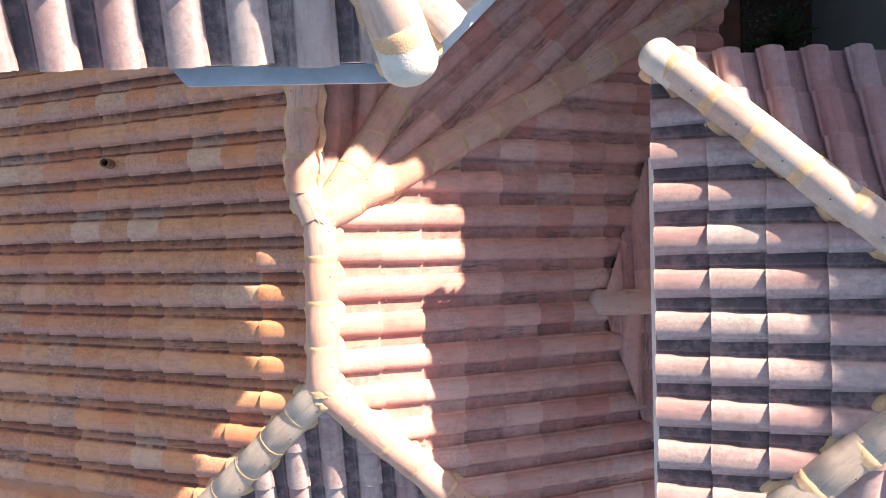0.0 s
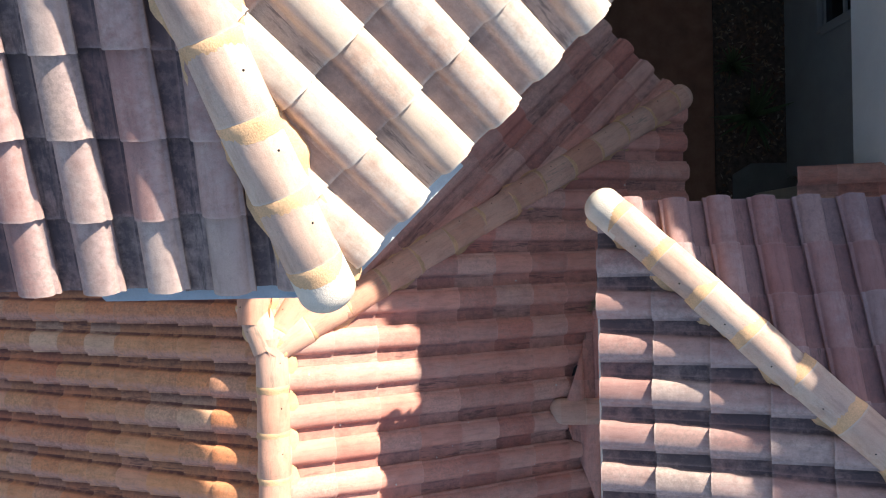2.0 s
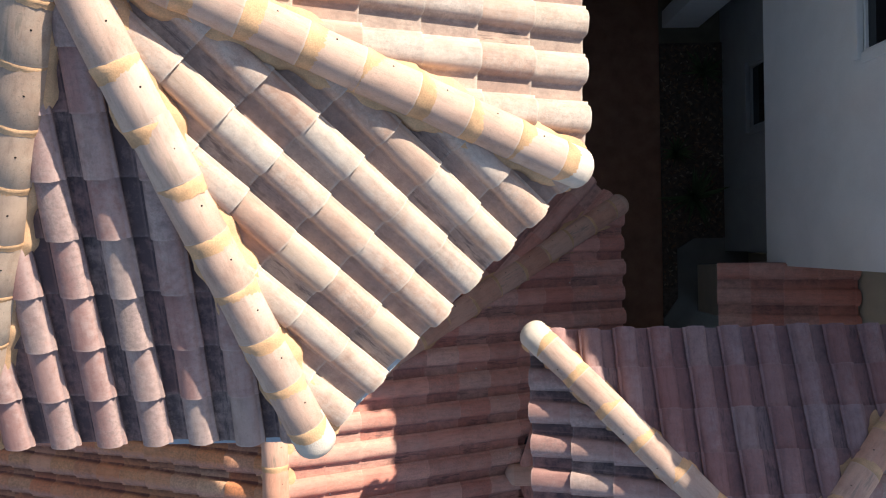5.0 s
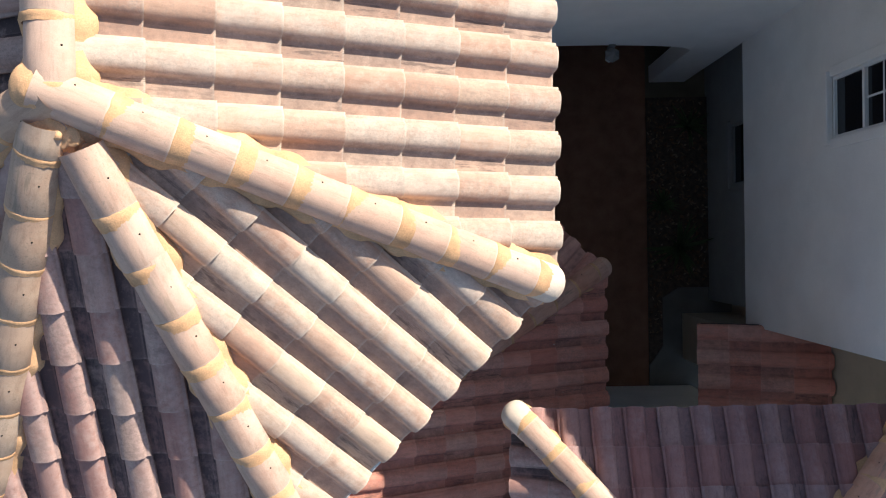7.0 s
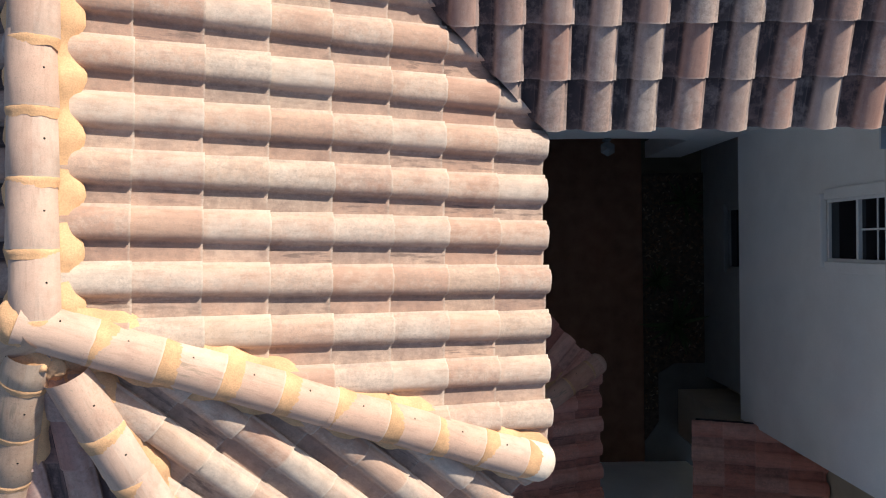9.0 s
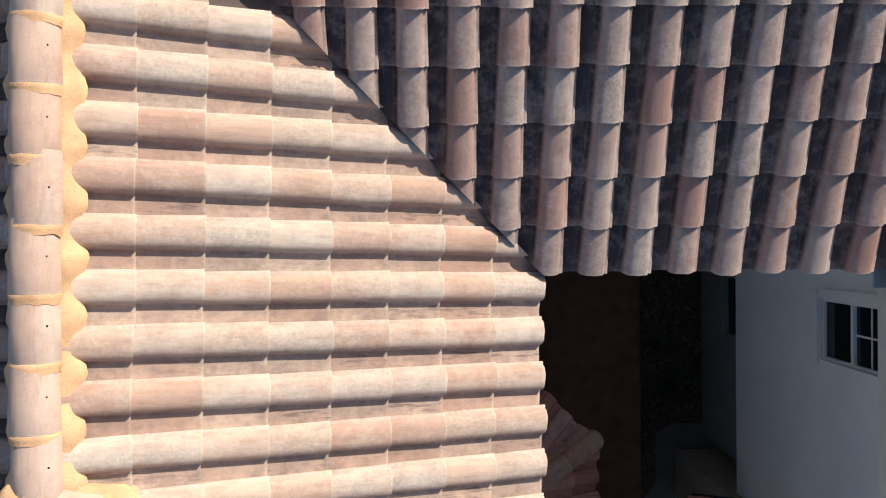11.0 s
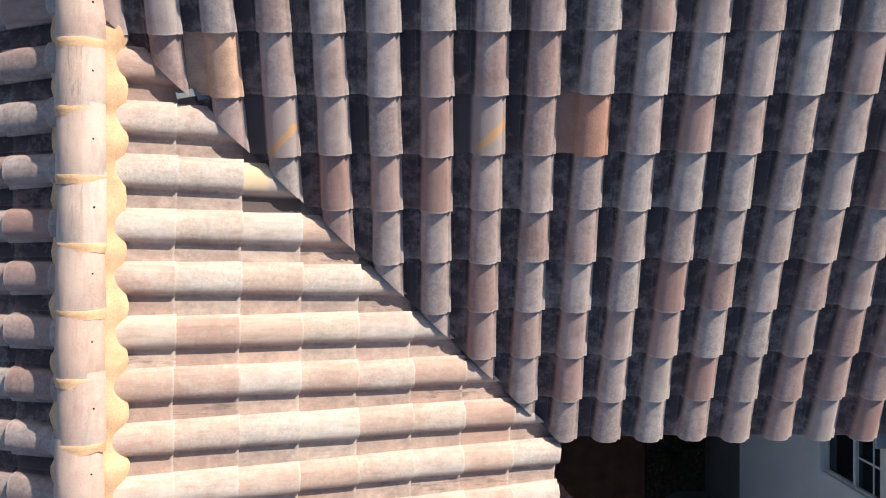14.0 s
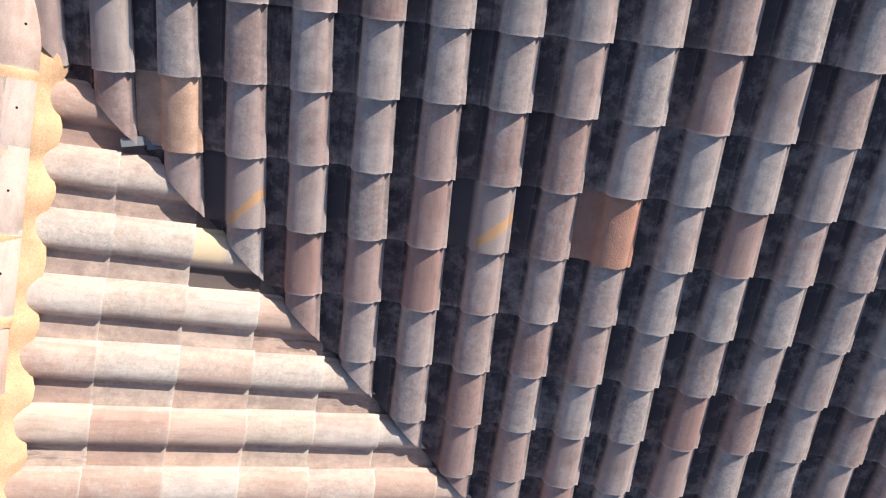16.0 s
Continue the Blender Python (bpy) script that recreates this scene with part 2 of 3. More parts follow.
# ---- building helpers ----
def part(name, bm, material, parent=None, label="", matrix=None, smooth=None):
    """Links a bmesh as one mesh object under a thing or part."""
    me = bpy.data.meshes.new(name)
    bm.to_mesh(me)
    bm.free()
    me.materials.append(material)
    if smooth:
        for p in me.polygons:
            p.use_smooth = True
    ob = new(name, me)
    if parent is not None:
        ob.parent = parent
    if matrix is not None:
        ob.matrix_basis = matrix
    if label:
        tagged(ob, label)
    return ob


def thing(name, label, category, kind="", group="", at=(0, 0, 0)):
    ob = new(name)
    ob.empty_display_size = 0.2
    ob.location = at
    return tagged(ob, label, category, group, kind)


def box(bm, lo, hi, bevel=0.0):
    c = [(a + b) / 2 for a, b in zip(lo, hi)]
    d = [b - a for a, b in zip(lo, hi)]
    r = bmesh.ops.create_cube(bm, size=1.0, matrix=Matrix.Translation(c) @ Matrix.Diagonal((*d, 1)))
    if bevel:
        edges = list({e for v in r["verts"] for e in v.link_edges})
        bmesh.ops.bevel(bm, geom=edges, offset=bevel, segments=2, affect="EDGES", profile=0.5)
    return bm


def boxes(*rows, bevel=0.0):
    bm = bmesh.new()
    for lo, hi in rows:
        box(bm, lo, hi, bevel)
    return bm


PITCH, GAUGE, THICK, RISE = 0.297, 0.357, 0.02, 0.074


def tile_profile():
    """Section of an S tile across its width: a pan, a rounded flank, a barrel, and a narrow flange whose sharp free edge laps the next piece's pan."""
    return [(-0.060, 0.004), (-0.030, -0.001), (0.004, -0.002), (0.040, 0.001), (0.062, 0.004), (0.070, 0.012), (0.075, 0.028), (0.082, 0.045), (0.094, 0.057), (0.115, 0.067), (0.144, 0.073), (0.172, 0.074), (0.195, 0.072), (0.214, 0.066), (0.228, 0.057), (0.236, 0.047), (0.240, 0.038), (0.246, 0.035), (0.262, 0.033), (0.2645, 0.029), (0.263, 0.012)]


def tile_bmesh(length=GAUGE + 0.06, seed=0):
    bm = bmesh.new()
    rng = random.Random(seed)
    prof = tile_profile()
    lift = 0.03
    bow = rng.uniform(-0.003, 0.003)
    wob = [bow * math.sin((p[0] + 0.05) * 10) + rng.uniform(-0.0008, 0.0008) for p in prof]
    skew = rng.uniform(-0.02, 0.02)
    butt = [skew * (p[0] - 0.1) + rng.uniform(-0.002, 0.002) for p in prof]
    top = [bm.verts.new((u, butt[i], h + lift + wob[i])) for i, (u, h) in enumerate(prof)]
    head = [bm.verts.new((u - (0.010 if u > 0.25 else 0.0), length, h)) for u, h in prof]
    for i in range(len(prof) - 1):
        f = bm.faces.new((top[i], top[i + 1], head[i + 1], head[i]))
        f.smooth = i < len(prof) - 2
    t2 = [bm.verts.new(v.co) for v in top]
    low = [bm.verts.new((u - (0.012 if i > len(prof) - 4 else 0.0), butt[i] + 0.002, max(h + lift - THICK, 0.004))) for i, (u, h) in enumerate(prof)]
    for i in range(len(prof) - 1):
        bm.faces.new((low[i], low[i + 1], t2[i + 1], t2[i]))
    back = [bm.verts.new((v.co.x, length * 0.55, v.co.z - lift * 0.6)) for v in low]
    l2 = [bm.verts.new(v.co) for v in low]
    for i in range(len(prof) - 1):
        bm.faces.new((back[i], back[i + 1], l2[i + 1], l2[i]))
    return bm


TILE_VARIANTS = 5
tile_meshes = {}


def shared_tile(material, k):
    key = (material.name, k)
    if key not in tile_meshes:
        bm = tile_bmesh(seed=k)
        me = bpy.data.meshes.new("tile")
        bm.to_mesh(me)
        bm.free()
        me.materials.append(material)
        tile_meshes[key] = me
    return tile_meshes[key]


def slope_frame(ex, ey, ez, facing, slope):
    """Frame of a roof slope: x along the eave, y up the slope, z out of it. facing: plan direction of descent in degrees."""
    n = Vector((math.cos(radians(facing)), math.sin(radians(facing)), 0))
    u = Vector((-n.y, n.x, 0))
    c = 1 / math.hypot(1, slope)
    up = Vector((-n.x * c, -n.y * c, slope * c))
    w = u.cross(up)
    m = Matrix((u, up, w)).transposed().to_4x4()
    m.translation = (ex, ey, ez)
    return m


def tiled_slope(roof, eave, facing, slope, clips, urange, courses, key, first=0.0, phase=0.0, gauge=GAUGE, near=None, seed=1, deck=True, special=(), lean=0.0, pitch=PITCH, fan=(1.0, 0.0)):
    """Lays a slope with tiles. eave: a point on the eave line at pan height. clips: vertical cuts (x, y, nx, ny), kept where (p-q).n < 0.
    fan: how the gauge changes along the eave. near: stretch of the plan (x0, y0, x1, y1) whose tiles are pieces of their own; the others are joined."""
    rng = random.Random(seed)
    m = slope_frame(*eave, facing, slope)
    inv = m.inverted()
    cuts = []
    for x, y, nx, ny in clips:
        q = inv @ Vector((x, y, eave[2]))
        nn = (inv.to_3x3() @ Vector((nx, ny, 0)))
        cuts.append((q, nn))
    holder = roof
    if deck:
        bm = bmesh.new()
        top = courses * gauge + 0.3
        vs = [bm.verts.new((u, v, -0.03)) for u, v in ((urange[0], 0.03), (urange[1], 0.03), (urange[1], top), (urange[0], top))]
        bm.faces.new(vs)
        for q, nn in cuts:
            bmesh.ops.bisect_plane(bm, geom=bm.verts[:] + bm.edges[:] + bm.faces[:], plane_co=q, plane_no=nn, clear_outer=True)
        if bm.faces:
            r = bmesh.ops.extrude_face_region(bm, geom=bm.faces[:])
            bmesh.ops.translate(bm, verts=[v for v in r["geom"] if isinstance(v, bmesh.types.BMVert)], vec=(0, 0, -0.05))
            bmesh.ops.recalc_face_normals(bm, faces=bm.faces[:])
        holder = part("roof_deck", bm, UNDERLAY, roof, matrix=m)
    mat, far = TILE[key], TILE[key + "_far"]
    fv, ff = [], []
    i0, i1 = math.floor((urange[0] - phase) / pitch) - 1, math.ceil((urange[1] - phase) / pitch) + 1
    for c in range(courses):
        for i in range(i0, i1):
            v0 = (c * gauge - (first if c else 0)) * (fan[0] + fan[1] * i * pitch)
            u0 = phase + i * pitch - 0.197 + lean * v0
            corner = [Vector((u0 + a, v0 + b, 0.03)) for a in (-0.05, 0.26) for b in (0, GAUGE + 0.06)]
            state = 0
            todo = []
            for q, nn in cuts:
                d = [(p - q).dot(nn) for p in corner]
                if min(d) > -0.01:
                    state = 2
                    break
                if max(d) > 0:
                    todo.append((q, nn))
            if state == 2:
                continue
            du, dv, dz, tw = rng.uniform(-0.004, 0.004), rng.uniform(-0.009, 0.009), rng.uniform(0, 0.006), rng.uniform(-0.01, 0.01)
            local = Matrix.Translation((u0 + du, v0 + dv, dz)) @ Matrix.Rotation(tw - lean, 4, "Z")
            centre = m @ Vector((u0 + 0.104, v0 + 0.18, 0))
            single = near is not None and near[0] < centre.x < near[2] and near[1] < centre.y < near[3]
            k = rng.randrange(TILE_VARIANTS)
            if todo or not single:
                bm = tile_bmesh(seed=k)
                for q, nn in todo:
                    li = local.inverted()
                    bmesh.ops.bisect_plane(bm, geom=bm.verts[:] + bm.edges[:] + bm.faces[:], plane_co=li @ q, plane_no=(li.to_3x3() @ nn), clear_outer=True)
                if not bm.faces:
                    bm.free()
                    continue
                if not single:
                    n0 = len(fv)
                    bm.verts.index_update()
                    fv.extend([tuple(local @ v.co) for v in bm.verts])
                    ff.extend([tuple(n0 + v.index for v in f.verts) for f in bm.faces])
                    bm.free()
                    continue
                me = bpy.data.meshes.new("tile")
                bm.to_mesh(me)
                bm.free()
                me.materials.append(mat)
            else:
                me = shared_tile(mat, k)
            for sx, sy, smat, slabel in special:
                if abs((Vector((sx, sy, 0)) - centre).to_2d().dot(m.col[0].to_2d())) < PITCH / 2 and abs((Vector((sx, sy, 0)) - centre).to_2d().dot(m.col[1].to_2d().normalized())) < gauge * 0.46:
                    me = me.copy()
                    me.materials.clear()
                    me.materials.append(smat)
                    odd = slabel
                    break
            else:
                odd = ""
            ob = new("tile", me)
            if odd:
                tagged(ob, odd)
            ob.parent = holder
            ob.matrix_basis = local if deck else m @ local
    if fv:
        me = bpy.data.meshes.new("tile_field")
        me.from_pydata(fv, [], ff)
        me.materials.append(far)
        for p in me.polygons:
            p.use_smooth = True
        ob = tagged(new("tile_field", me), "outlying rows of clay roof tiles", kind="stuff")
        ob.parent = holder
    return m


def cap_bmesh(length, r0, r1, seed):
    """A half-round ridge tile, open below, wider at the low end, with a rounded lip. Local y runs up the ridge."""
    bm = bmesh.new()
    rng = random.Random(seed)
    n = 14
    rings = []
    for v, r in ((0.0, r0 - 0.004), (0.006, r0), (length * 0.5, (r0 + r1) / 2), (length, r1)):
        ring = []
        for i in range(n + 1):
            a = math.pi * (-0.04 + 1.08 * i / n)
            ring.append(bm.verts.new((r * math.cos(a), v, r * 0.86 * math.sin(a) + rng.uniform(-0.0012, 0.0012))))
        rings.append(ring)
    for a, b in zip(rings, rings[1:]):
        for i in range(n):
            f = bm.faces.new((a[i + 1], a[i], b[i], b[i + 1]))
            f.smooth = True
    o = [bm.verts.new(v.co) for v in rings[0]]
    inner = [bm.verts.new((v.co.x * 0.86, 0.004, v.co.z * 0.86)) for v in rings[0]]
    for i in range(n):
        bm.faces.new((o[i], o[i + 1], inner[i + 1], inner[i]))
    return bm


def end_cap_bmesh(length, r):
    """The rounded closing tile at the foot of a hip."""
    bm = bmesh.new()
    n, k = 16, 7
    rings = []
    for j in range(k + 1):
        a = math.pi / 2 * j / k
        v, rr = -r * 0.8 * math.cos(a), r * math.sin(a)
        rings.append([bm.verts.new((rr * math.cos(math.pi * (-0.06 + 1.12 * i / n)), v, rr * 0.88 * math.sin(math.pi * (-0.06 + 1.12 * i / n)))) for i in range(n + 1)])
    rings.append([bm.verts.new((v.co.x * 0.97, length, v.co.z * 0.97)) for v in rings[-1]])
    for a, b in zip(rings, rings[1:]):
        for i in range(n):
            f = bm.faces.new((a[i + 1], a[i], b[i], b[i + 1]))
            f.smooth = True
    bmesh.ops.remove_doubles(bm, verts=bm.verts[:], dist=0.0005)
    return bm


def mortar_bed(length, half, depth, seed, wave=PITCH, rise=-0.03, swell=None):
    """The hand-smoothed mortar below a ridge: a low mound with ragged edges that fills the barrels' hollows."""
    bm = bmesh.new()
    n = max(8, int(length / 0.035))
    cols = []
    for i in range(n + 1):
        v = length * i / n
        row = []
        for side in (-1, 1):
            w = half + (0.016 * math.sin(v / wave * 2 * math.pi + seed + side) if swell is None else swell[0] * math.sin(v / wave * 2 * math.pi + swell[1])) + 0.013 * noise.noise((v * 9, seed * 3.1, side * 5.0)) + 0.012 * noise.noise((v * 40, seed, side))
            row.append((side * w, -depth))
            row.append((side * w * 0.9, rise + 0.012 * noise.noise((v * 14, seed, side * 2.0))))
        pts = [row[0], row[1], (0, 0.02), row[3], row[2]]
        cols.append([bm.verts.new((x, v, z)) for x, z in pts])
    for a, b in zip(cols, cols[1:]):
        for i in range(4):
            f = bm.faces.new((a[i], a[i + 1], b[i + 1], b[i]))
            f.smooth = True
    bmesh.ops.recalc_face_normals(bm, faces=bm.faces[:])
    return bm


def joint_bmesh(r, seed, width=0.055):
    """The smear of mortar that closes the joint between two ridge tiles."""
    bm = bmesh.new()
    n = 18
    rng = random.Random(seed)
    rows = []
    for j, (v, dr) in enumerate(((-width, -0.052 * r), (-width * 0.5, -0.026 * r), (-0.004, 0.002), (0.006, -0.006))):
        row = []
        for i in range(n + 1):
            a = math.pi * (-0.05 + 1.1 * i / n)
            rr = r + dr
            vv = v + (0.012 * noise.noise((i * 0.5, seed * 2.7, j)) + rng.uniform(-0.003, 0.003)) * (1 if j in (0, 3) else 0.4)
            row.append(bm.verts.new((rr * math.cos(a), vv, rr * 0.86 * math.sin(a))))
        rows.append(row)
    for a, b in zip(rows, rows[1:]):
        for i in range(n):
            f = bm.faces.new((a[i + 1], a[i], b[i], b[i + 1]))
            f.smooth = True
    return bm


def hole_bmesh(r=0.006):
    bm = bmesh.new()
    bmesh.ops.create_cone(bm, cap_ends=True, segments=8, radius1=r, radius2=r * 0.8, depth=0.006)
    return bm


def ridge_line(roof, low, high, radius=0.128, step=0.34, material=None, seed=1, end="", joint=0.065, bed=True, half=0.158, depth=0.085, start=0.0, end_mat=None, hole_side=0.55, rise=-0.03, swell=None):
    """Ridge tiles from low to high (points on the line where the caps' bases sit), bedded in mortar."""
    a, b = Vector(low), Vector(high)
    d = (b - a)
    length = d.length
    y = d.normalized()
    x = y.cross(Vector((0, 0, 1))).normalized()
    z = x.cross(y)
    m = Matrix((x, y, z)).transposed().to_4x4()
    m.translation = a
    rng = random.Random(seed)
    if bed:
        part("mortar_bed", mortar_bed(length, half, depth, seed, rise=rise, swell=swell), MORTAR, roof, "ochre mortar bed under the ridge tiles", m)
    v = start
    if end:
        part("end_tile", end_cap_bmesh(step * 0.6, radius * 1.03), end_mat or CAP_PALE, roof, "rounded pale end tile", m @ Matrix.Translation((0, 0.02, 0.004)))
        v = step * 0.5
    n = 0
    while v < length - 0.08:
        ln = min(step + 0.03, length - v + 0.06)
        tilt = Matrix.Translation((rng.uniform(-0.005, 0.005), v, rng.uniform(0, 0.004))) @ Matrix.Rotation(rng.uniform(-0.02, 0.02), 4, "Z") 
        cap = part("ridge_tile", cap_bmesh(ln, radius * rng.uniform(0.99, 1.02), radius * 0.945, seed * 50 + n), material or CAP_PINK, roof, matrix=m @ tilt @ Matrix.Translation((0, 0, 0.012)))
        if joint:
            part("mortar_joint", joint_bmesh(radius * 1.005, seed * 31 + n, joint), MORTAR, cap, "smeared ochre mortar", Matrix.Translation((0, 0.0, 0)))
        if ln > 0.2:
            ang = math.pi * hole_side * 0.5
            part("nail_hole", hole_bmesh(), HOLE, cap, matrix=Matrix.Translation((radius * 0.965 * math.cos(ang), ln * 0.5, radius * 0.965 * 0.86 * math.sin(ang))))
        v += step * rng.uniform(0.985, 1.015)
        n += 1
    return m


def mortar_lump(roof, x, y, z, r, seed, rough=1.0):
    """A rough handful of mortar that closes the place where ridges meet."""
    bm = bmesh.new()
    bmesh.ops.create_icosphere(bm, subdivisions=4, radius=1.0)
    for v in bm.verts:
        k = 1 + rough * (0.28 * noise.noise(v.co * 2.1 + Vector((seed, 0, 0))) + 0.12 * noise.noise(v.co * 6 + Vector((0, seed, 0))))
        v.co = Vector((v.co.x * r * k, v.co.y * r * k, v.co.z * r * 0.62 * k))
    for f in bm.faces:
        f.smooth = True
    part("mortar_lump", bm, MORTAR, roof, "rough ochre mortar where the ridges meet", Matrix.Translation((x, y, z)))


def fascia_run(roof, p, q, z0, z1, material=FASCIA, thick=0.025, name="fascia"):
    """A board along an eave, from p to q in plan."""
    a, b = Vector((*p, 0)), Vector((*q, 0))
    d = (b - a).normalized()
    n = Vector((d.y, -d.x, 0))
    bm = bmesh.new()
    vs = [bm.verts.new(a + n * o + Vector((0, 0, z))) for o in (0, -thick) for z in (z0, z1)]
    ws = [bm.verts.new(b + n * o + Vector((0, 0, z))) for o in (0, -thick) for z in (z0, z1)]
    for i, j in ((0, 1), (1, 3), (3, 2), (2, 0)):
        bm.faces.new((vs[i], vs[j], ws[j], ws[i]))
    bm.faces.new(vs[:1] + [vs[2], vs[3], vs[1]])
    bm.faces.new([ws[0], ws[1], ws[3], ws[2]])
    bmesh.ops.recalc_face_normals(bm, faces=bm.faces[:])
    return part(name, bm, material, roof)


def slab(points, z0, z1):
    """A closed prism over a plan polygon."""
    bm = bmesh.new()
    lo = [bm.verts.new((x, y, z0)) for x, y in points]
    hi = [bm.verts.new((x, y, z1)) for x, y in points]
    bm.faces.new(lo[::-1])
    bm.faces.new(hi)
    for i in range(len(lo)):
        j = (i + 1) % len(lo)
        bm.faces.new((lo[i], lo[j], hi[j], hi[i]))
    bmesh.ops.recalc_face_normals(bm, faces=bm.faces[:])
    return bm


# ---- plan ----
C45, T22 = math.sqrt(0.5), math.tan(radians(22.5))
MX, MY, MR = -1.20, 3.63, 2.73        # main roof: apex of its eight-sided end, and reach from the apex to the eaves
MS = 0.43                             # fall of the slopes
ME, MTOP = 6.565, 6.565 + 0.43 * 2.74
NY = 4.775                            # north wing's eave
RX0, RX1, RY0, RY1, RZ = 1.39, 5.02, -2.305, 1.325, 4.915   # entry tower's roof
RCX, RCY = 3.205, -0.49
LX, LY, LYS = -1.0, 0.30, -1.03       # low roof's ridge
LS, LE, LTOP = 0.45, 2.435, 2.435 + 0.45 * 3.76

# ---- ground ----
bm = bmesh.new()
bmesh.ops.create_grid(bm, x_segments=2, y_segments=2, size=400)
tagged(part("ground", bm, GROUND), "bare dry soil round the house", "ground", kind="structure")
tagged(part("pavement", boxes(((0.0, 0.4, 0.0), (3.98, 9.0, 0.05))), PAVING), "dark brown paved walkway between the walls", "walkway", kind="structure")
tagged(part("planting_bed", slab([(3.984, 0.9), (4.2, 1.2), (4.2, 1.95), (4.45, 2.1), (4.94, 2.1), (4.94, 5.05), (3.984, 5.05)], 0.0, 0.07), SOIL), "dark mulch bed along the white wall", "planting bed", kind="structure")
tagged(part("pavement", slab([(3.99, 0.5), (5.6, 0.5), (5.6, 2.096), (4.46, 2.096), (4.204, 1.94), (4.204, 1.19), (3.99, 0.89)], 0.0, 0.062), CONCRETE), "grey concrete slab beside the planting bed", "paving", kind="structure")

# ---- main roof with its eight-sided end ----
main_roof = thing("tiled_roof", "high pink clay tile roof with an eight-sided hipped end", "roof", "structure")


def hip_clip(cx, cy, ang, side):
    """A cut along the line through (cx, cy) at ang degrees; keeps the right (-1) or left (1) of it."""
    return (cx, cy, side * math.sin(radians(ang)), -side * math.cos(radians(ang)))


def facet_eave(cx, cy, r, facing, z):
    return (cx + r * math.cos(radians(facing)), cy + r * math.sin(radians(facing)), z)


HE, HS = -21.8, -69.7                # plan angles of the two sunlit hips
TILT = 0.015                         # the ridge leans this much to the east on its way north
VX, VY = MX + MR, NY                 # foot of the valley
tiled_slope(main_roof, facet_eave(MX, MY, MR, 0, ME), 0, MS,
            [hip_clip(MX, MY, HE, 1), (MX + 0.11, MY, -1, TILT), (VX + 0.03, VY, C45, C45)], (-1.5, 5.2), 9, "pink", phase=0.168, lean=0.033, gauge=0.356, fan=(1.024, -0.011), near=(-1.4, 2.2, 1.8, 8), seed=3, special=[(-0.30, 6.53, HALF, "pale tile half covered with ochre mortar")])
tiled_slope(main_roof, facet_eave(MX, MY, 2.675, -45, ME), -45, MS,
            [hip_clip(MX, MY, HE, -1), hip_clip(MX, MY, HS, 1)], (-1.4, 1.4), 9, "pink", phase=0.206, pitch=0.2889, gauge=0.352, near=(-9, -9, 9, 9), seed=4)
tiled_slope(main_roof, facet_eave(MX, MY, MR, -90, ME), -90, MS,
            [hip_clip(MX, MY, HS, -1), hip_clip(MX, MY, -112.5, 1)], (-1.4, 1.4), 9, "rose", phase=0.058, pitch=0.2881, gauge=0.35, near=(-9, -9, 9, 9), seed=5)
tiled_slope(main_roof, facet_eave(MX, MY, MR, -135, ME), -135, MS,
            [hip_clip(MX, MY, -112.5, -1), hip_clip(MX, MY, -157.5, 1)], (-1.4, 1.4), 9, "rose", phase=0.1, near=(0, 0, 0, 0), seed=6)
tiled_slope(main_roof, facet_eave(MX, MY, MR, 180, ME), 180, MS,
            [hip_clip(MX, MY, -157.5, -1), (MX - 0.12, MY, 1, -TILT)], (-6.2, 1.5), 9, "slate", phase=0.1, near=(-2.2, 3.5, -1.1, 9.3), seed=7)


def oct_vertex(cx, cy, r, ang):
    return (cx + r / math.cos(radians(22.5)) * math.cos(radians(ang)), cy + r / math.cos(radians(22.5)) * math.sin(radians(ang)))


CAPZ = 0.055
for ang, reach, mt, sd_, short in ((HE, 2.91, CAP_PINK, 11, -0.08), (HS, 2.95, CAP_PINK, 12, 0.27), (-112.5, 2.95, CAP_GREY, 13, 0.2), (-157.5, 2.95, CAP_GREY, 14, 0.02)):
    d = Vector((math.cos(radians(ang)), math.sin(radians(ang)), 0))
    fall = (MTOP - ME) / reach
    low, high = Vector((MX, MY, ME + CAPZ)) + d * reach, Vector((MX, MY, MTOP + CAPZ)) + d * short - Vector((0, 0, fall * short))
    ridge_line(main_roof, low, high, material=mt, seed=sd_, end="round", end_mat=CAP_PALE, step=0.335, joint=0.1 if ang == HE else 0.085 if ang == HS else 0.04, half=0.172 if ang == HE else 0.16, rise=0.004 if ang == HE else -0.005)
ridge_line(main_roof, (MX, MY + 0.03, MTOP + CAPZ - 0.006), (MX + TILT * 4.0, MY + 4.0, MTOP + CAPZ), material=CAP_PINK, seed=15, step=0.352, joint=0.05, half=0.185, depth=0.1, hole_side=0.45, swell=(0.02, 0.47))
mortar_lump(main_roof, MX - 0.05, MY + 0.02, MTOP + 0.09, 0.135, 6, 0.2)
mortar_lump(main_roof, MX - 0.06, MY - 0.15, MTOP + 0.0, 0.13, 1)
mortar_lump(main_roof, MX + 0.04, MY - 0.2, MTOP - 0.03, 0.09, 5)
mortar_lump(main_roof, MX + 0.11, 7.66, MTOP + 0.02, 0.2, 2)
vs = [oct_vertex(MX, MY, MR - 0.06, a) for a in (-22.5, -67.5, -112.5, -157.5)]
for p, q in zip(vs[1:], vs):
    fascia_run(main_roof, p, q, ME - 0.24, ME - 0.035)
fascia_run(main_roof, (VX - 0.06, vs[0][1]), (VX - 0.06, NY), ME - 0.24, ME - 0.035)
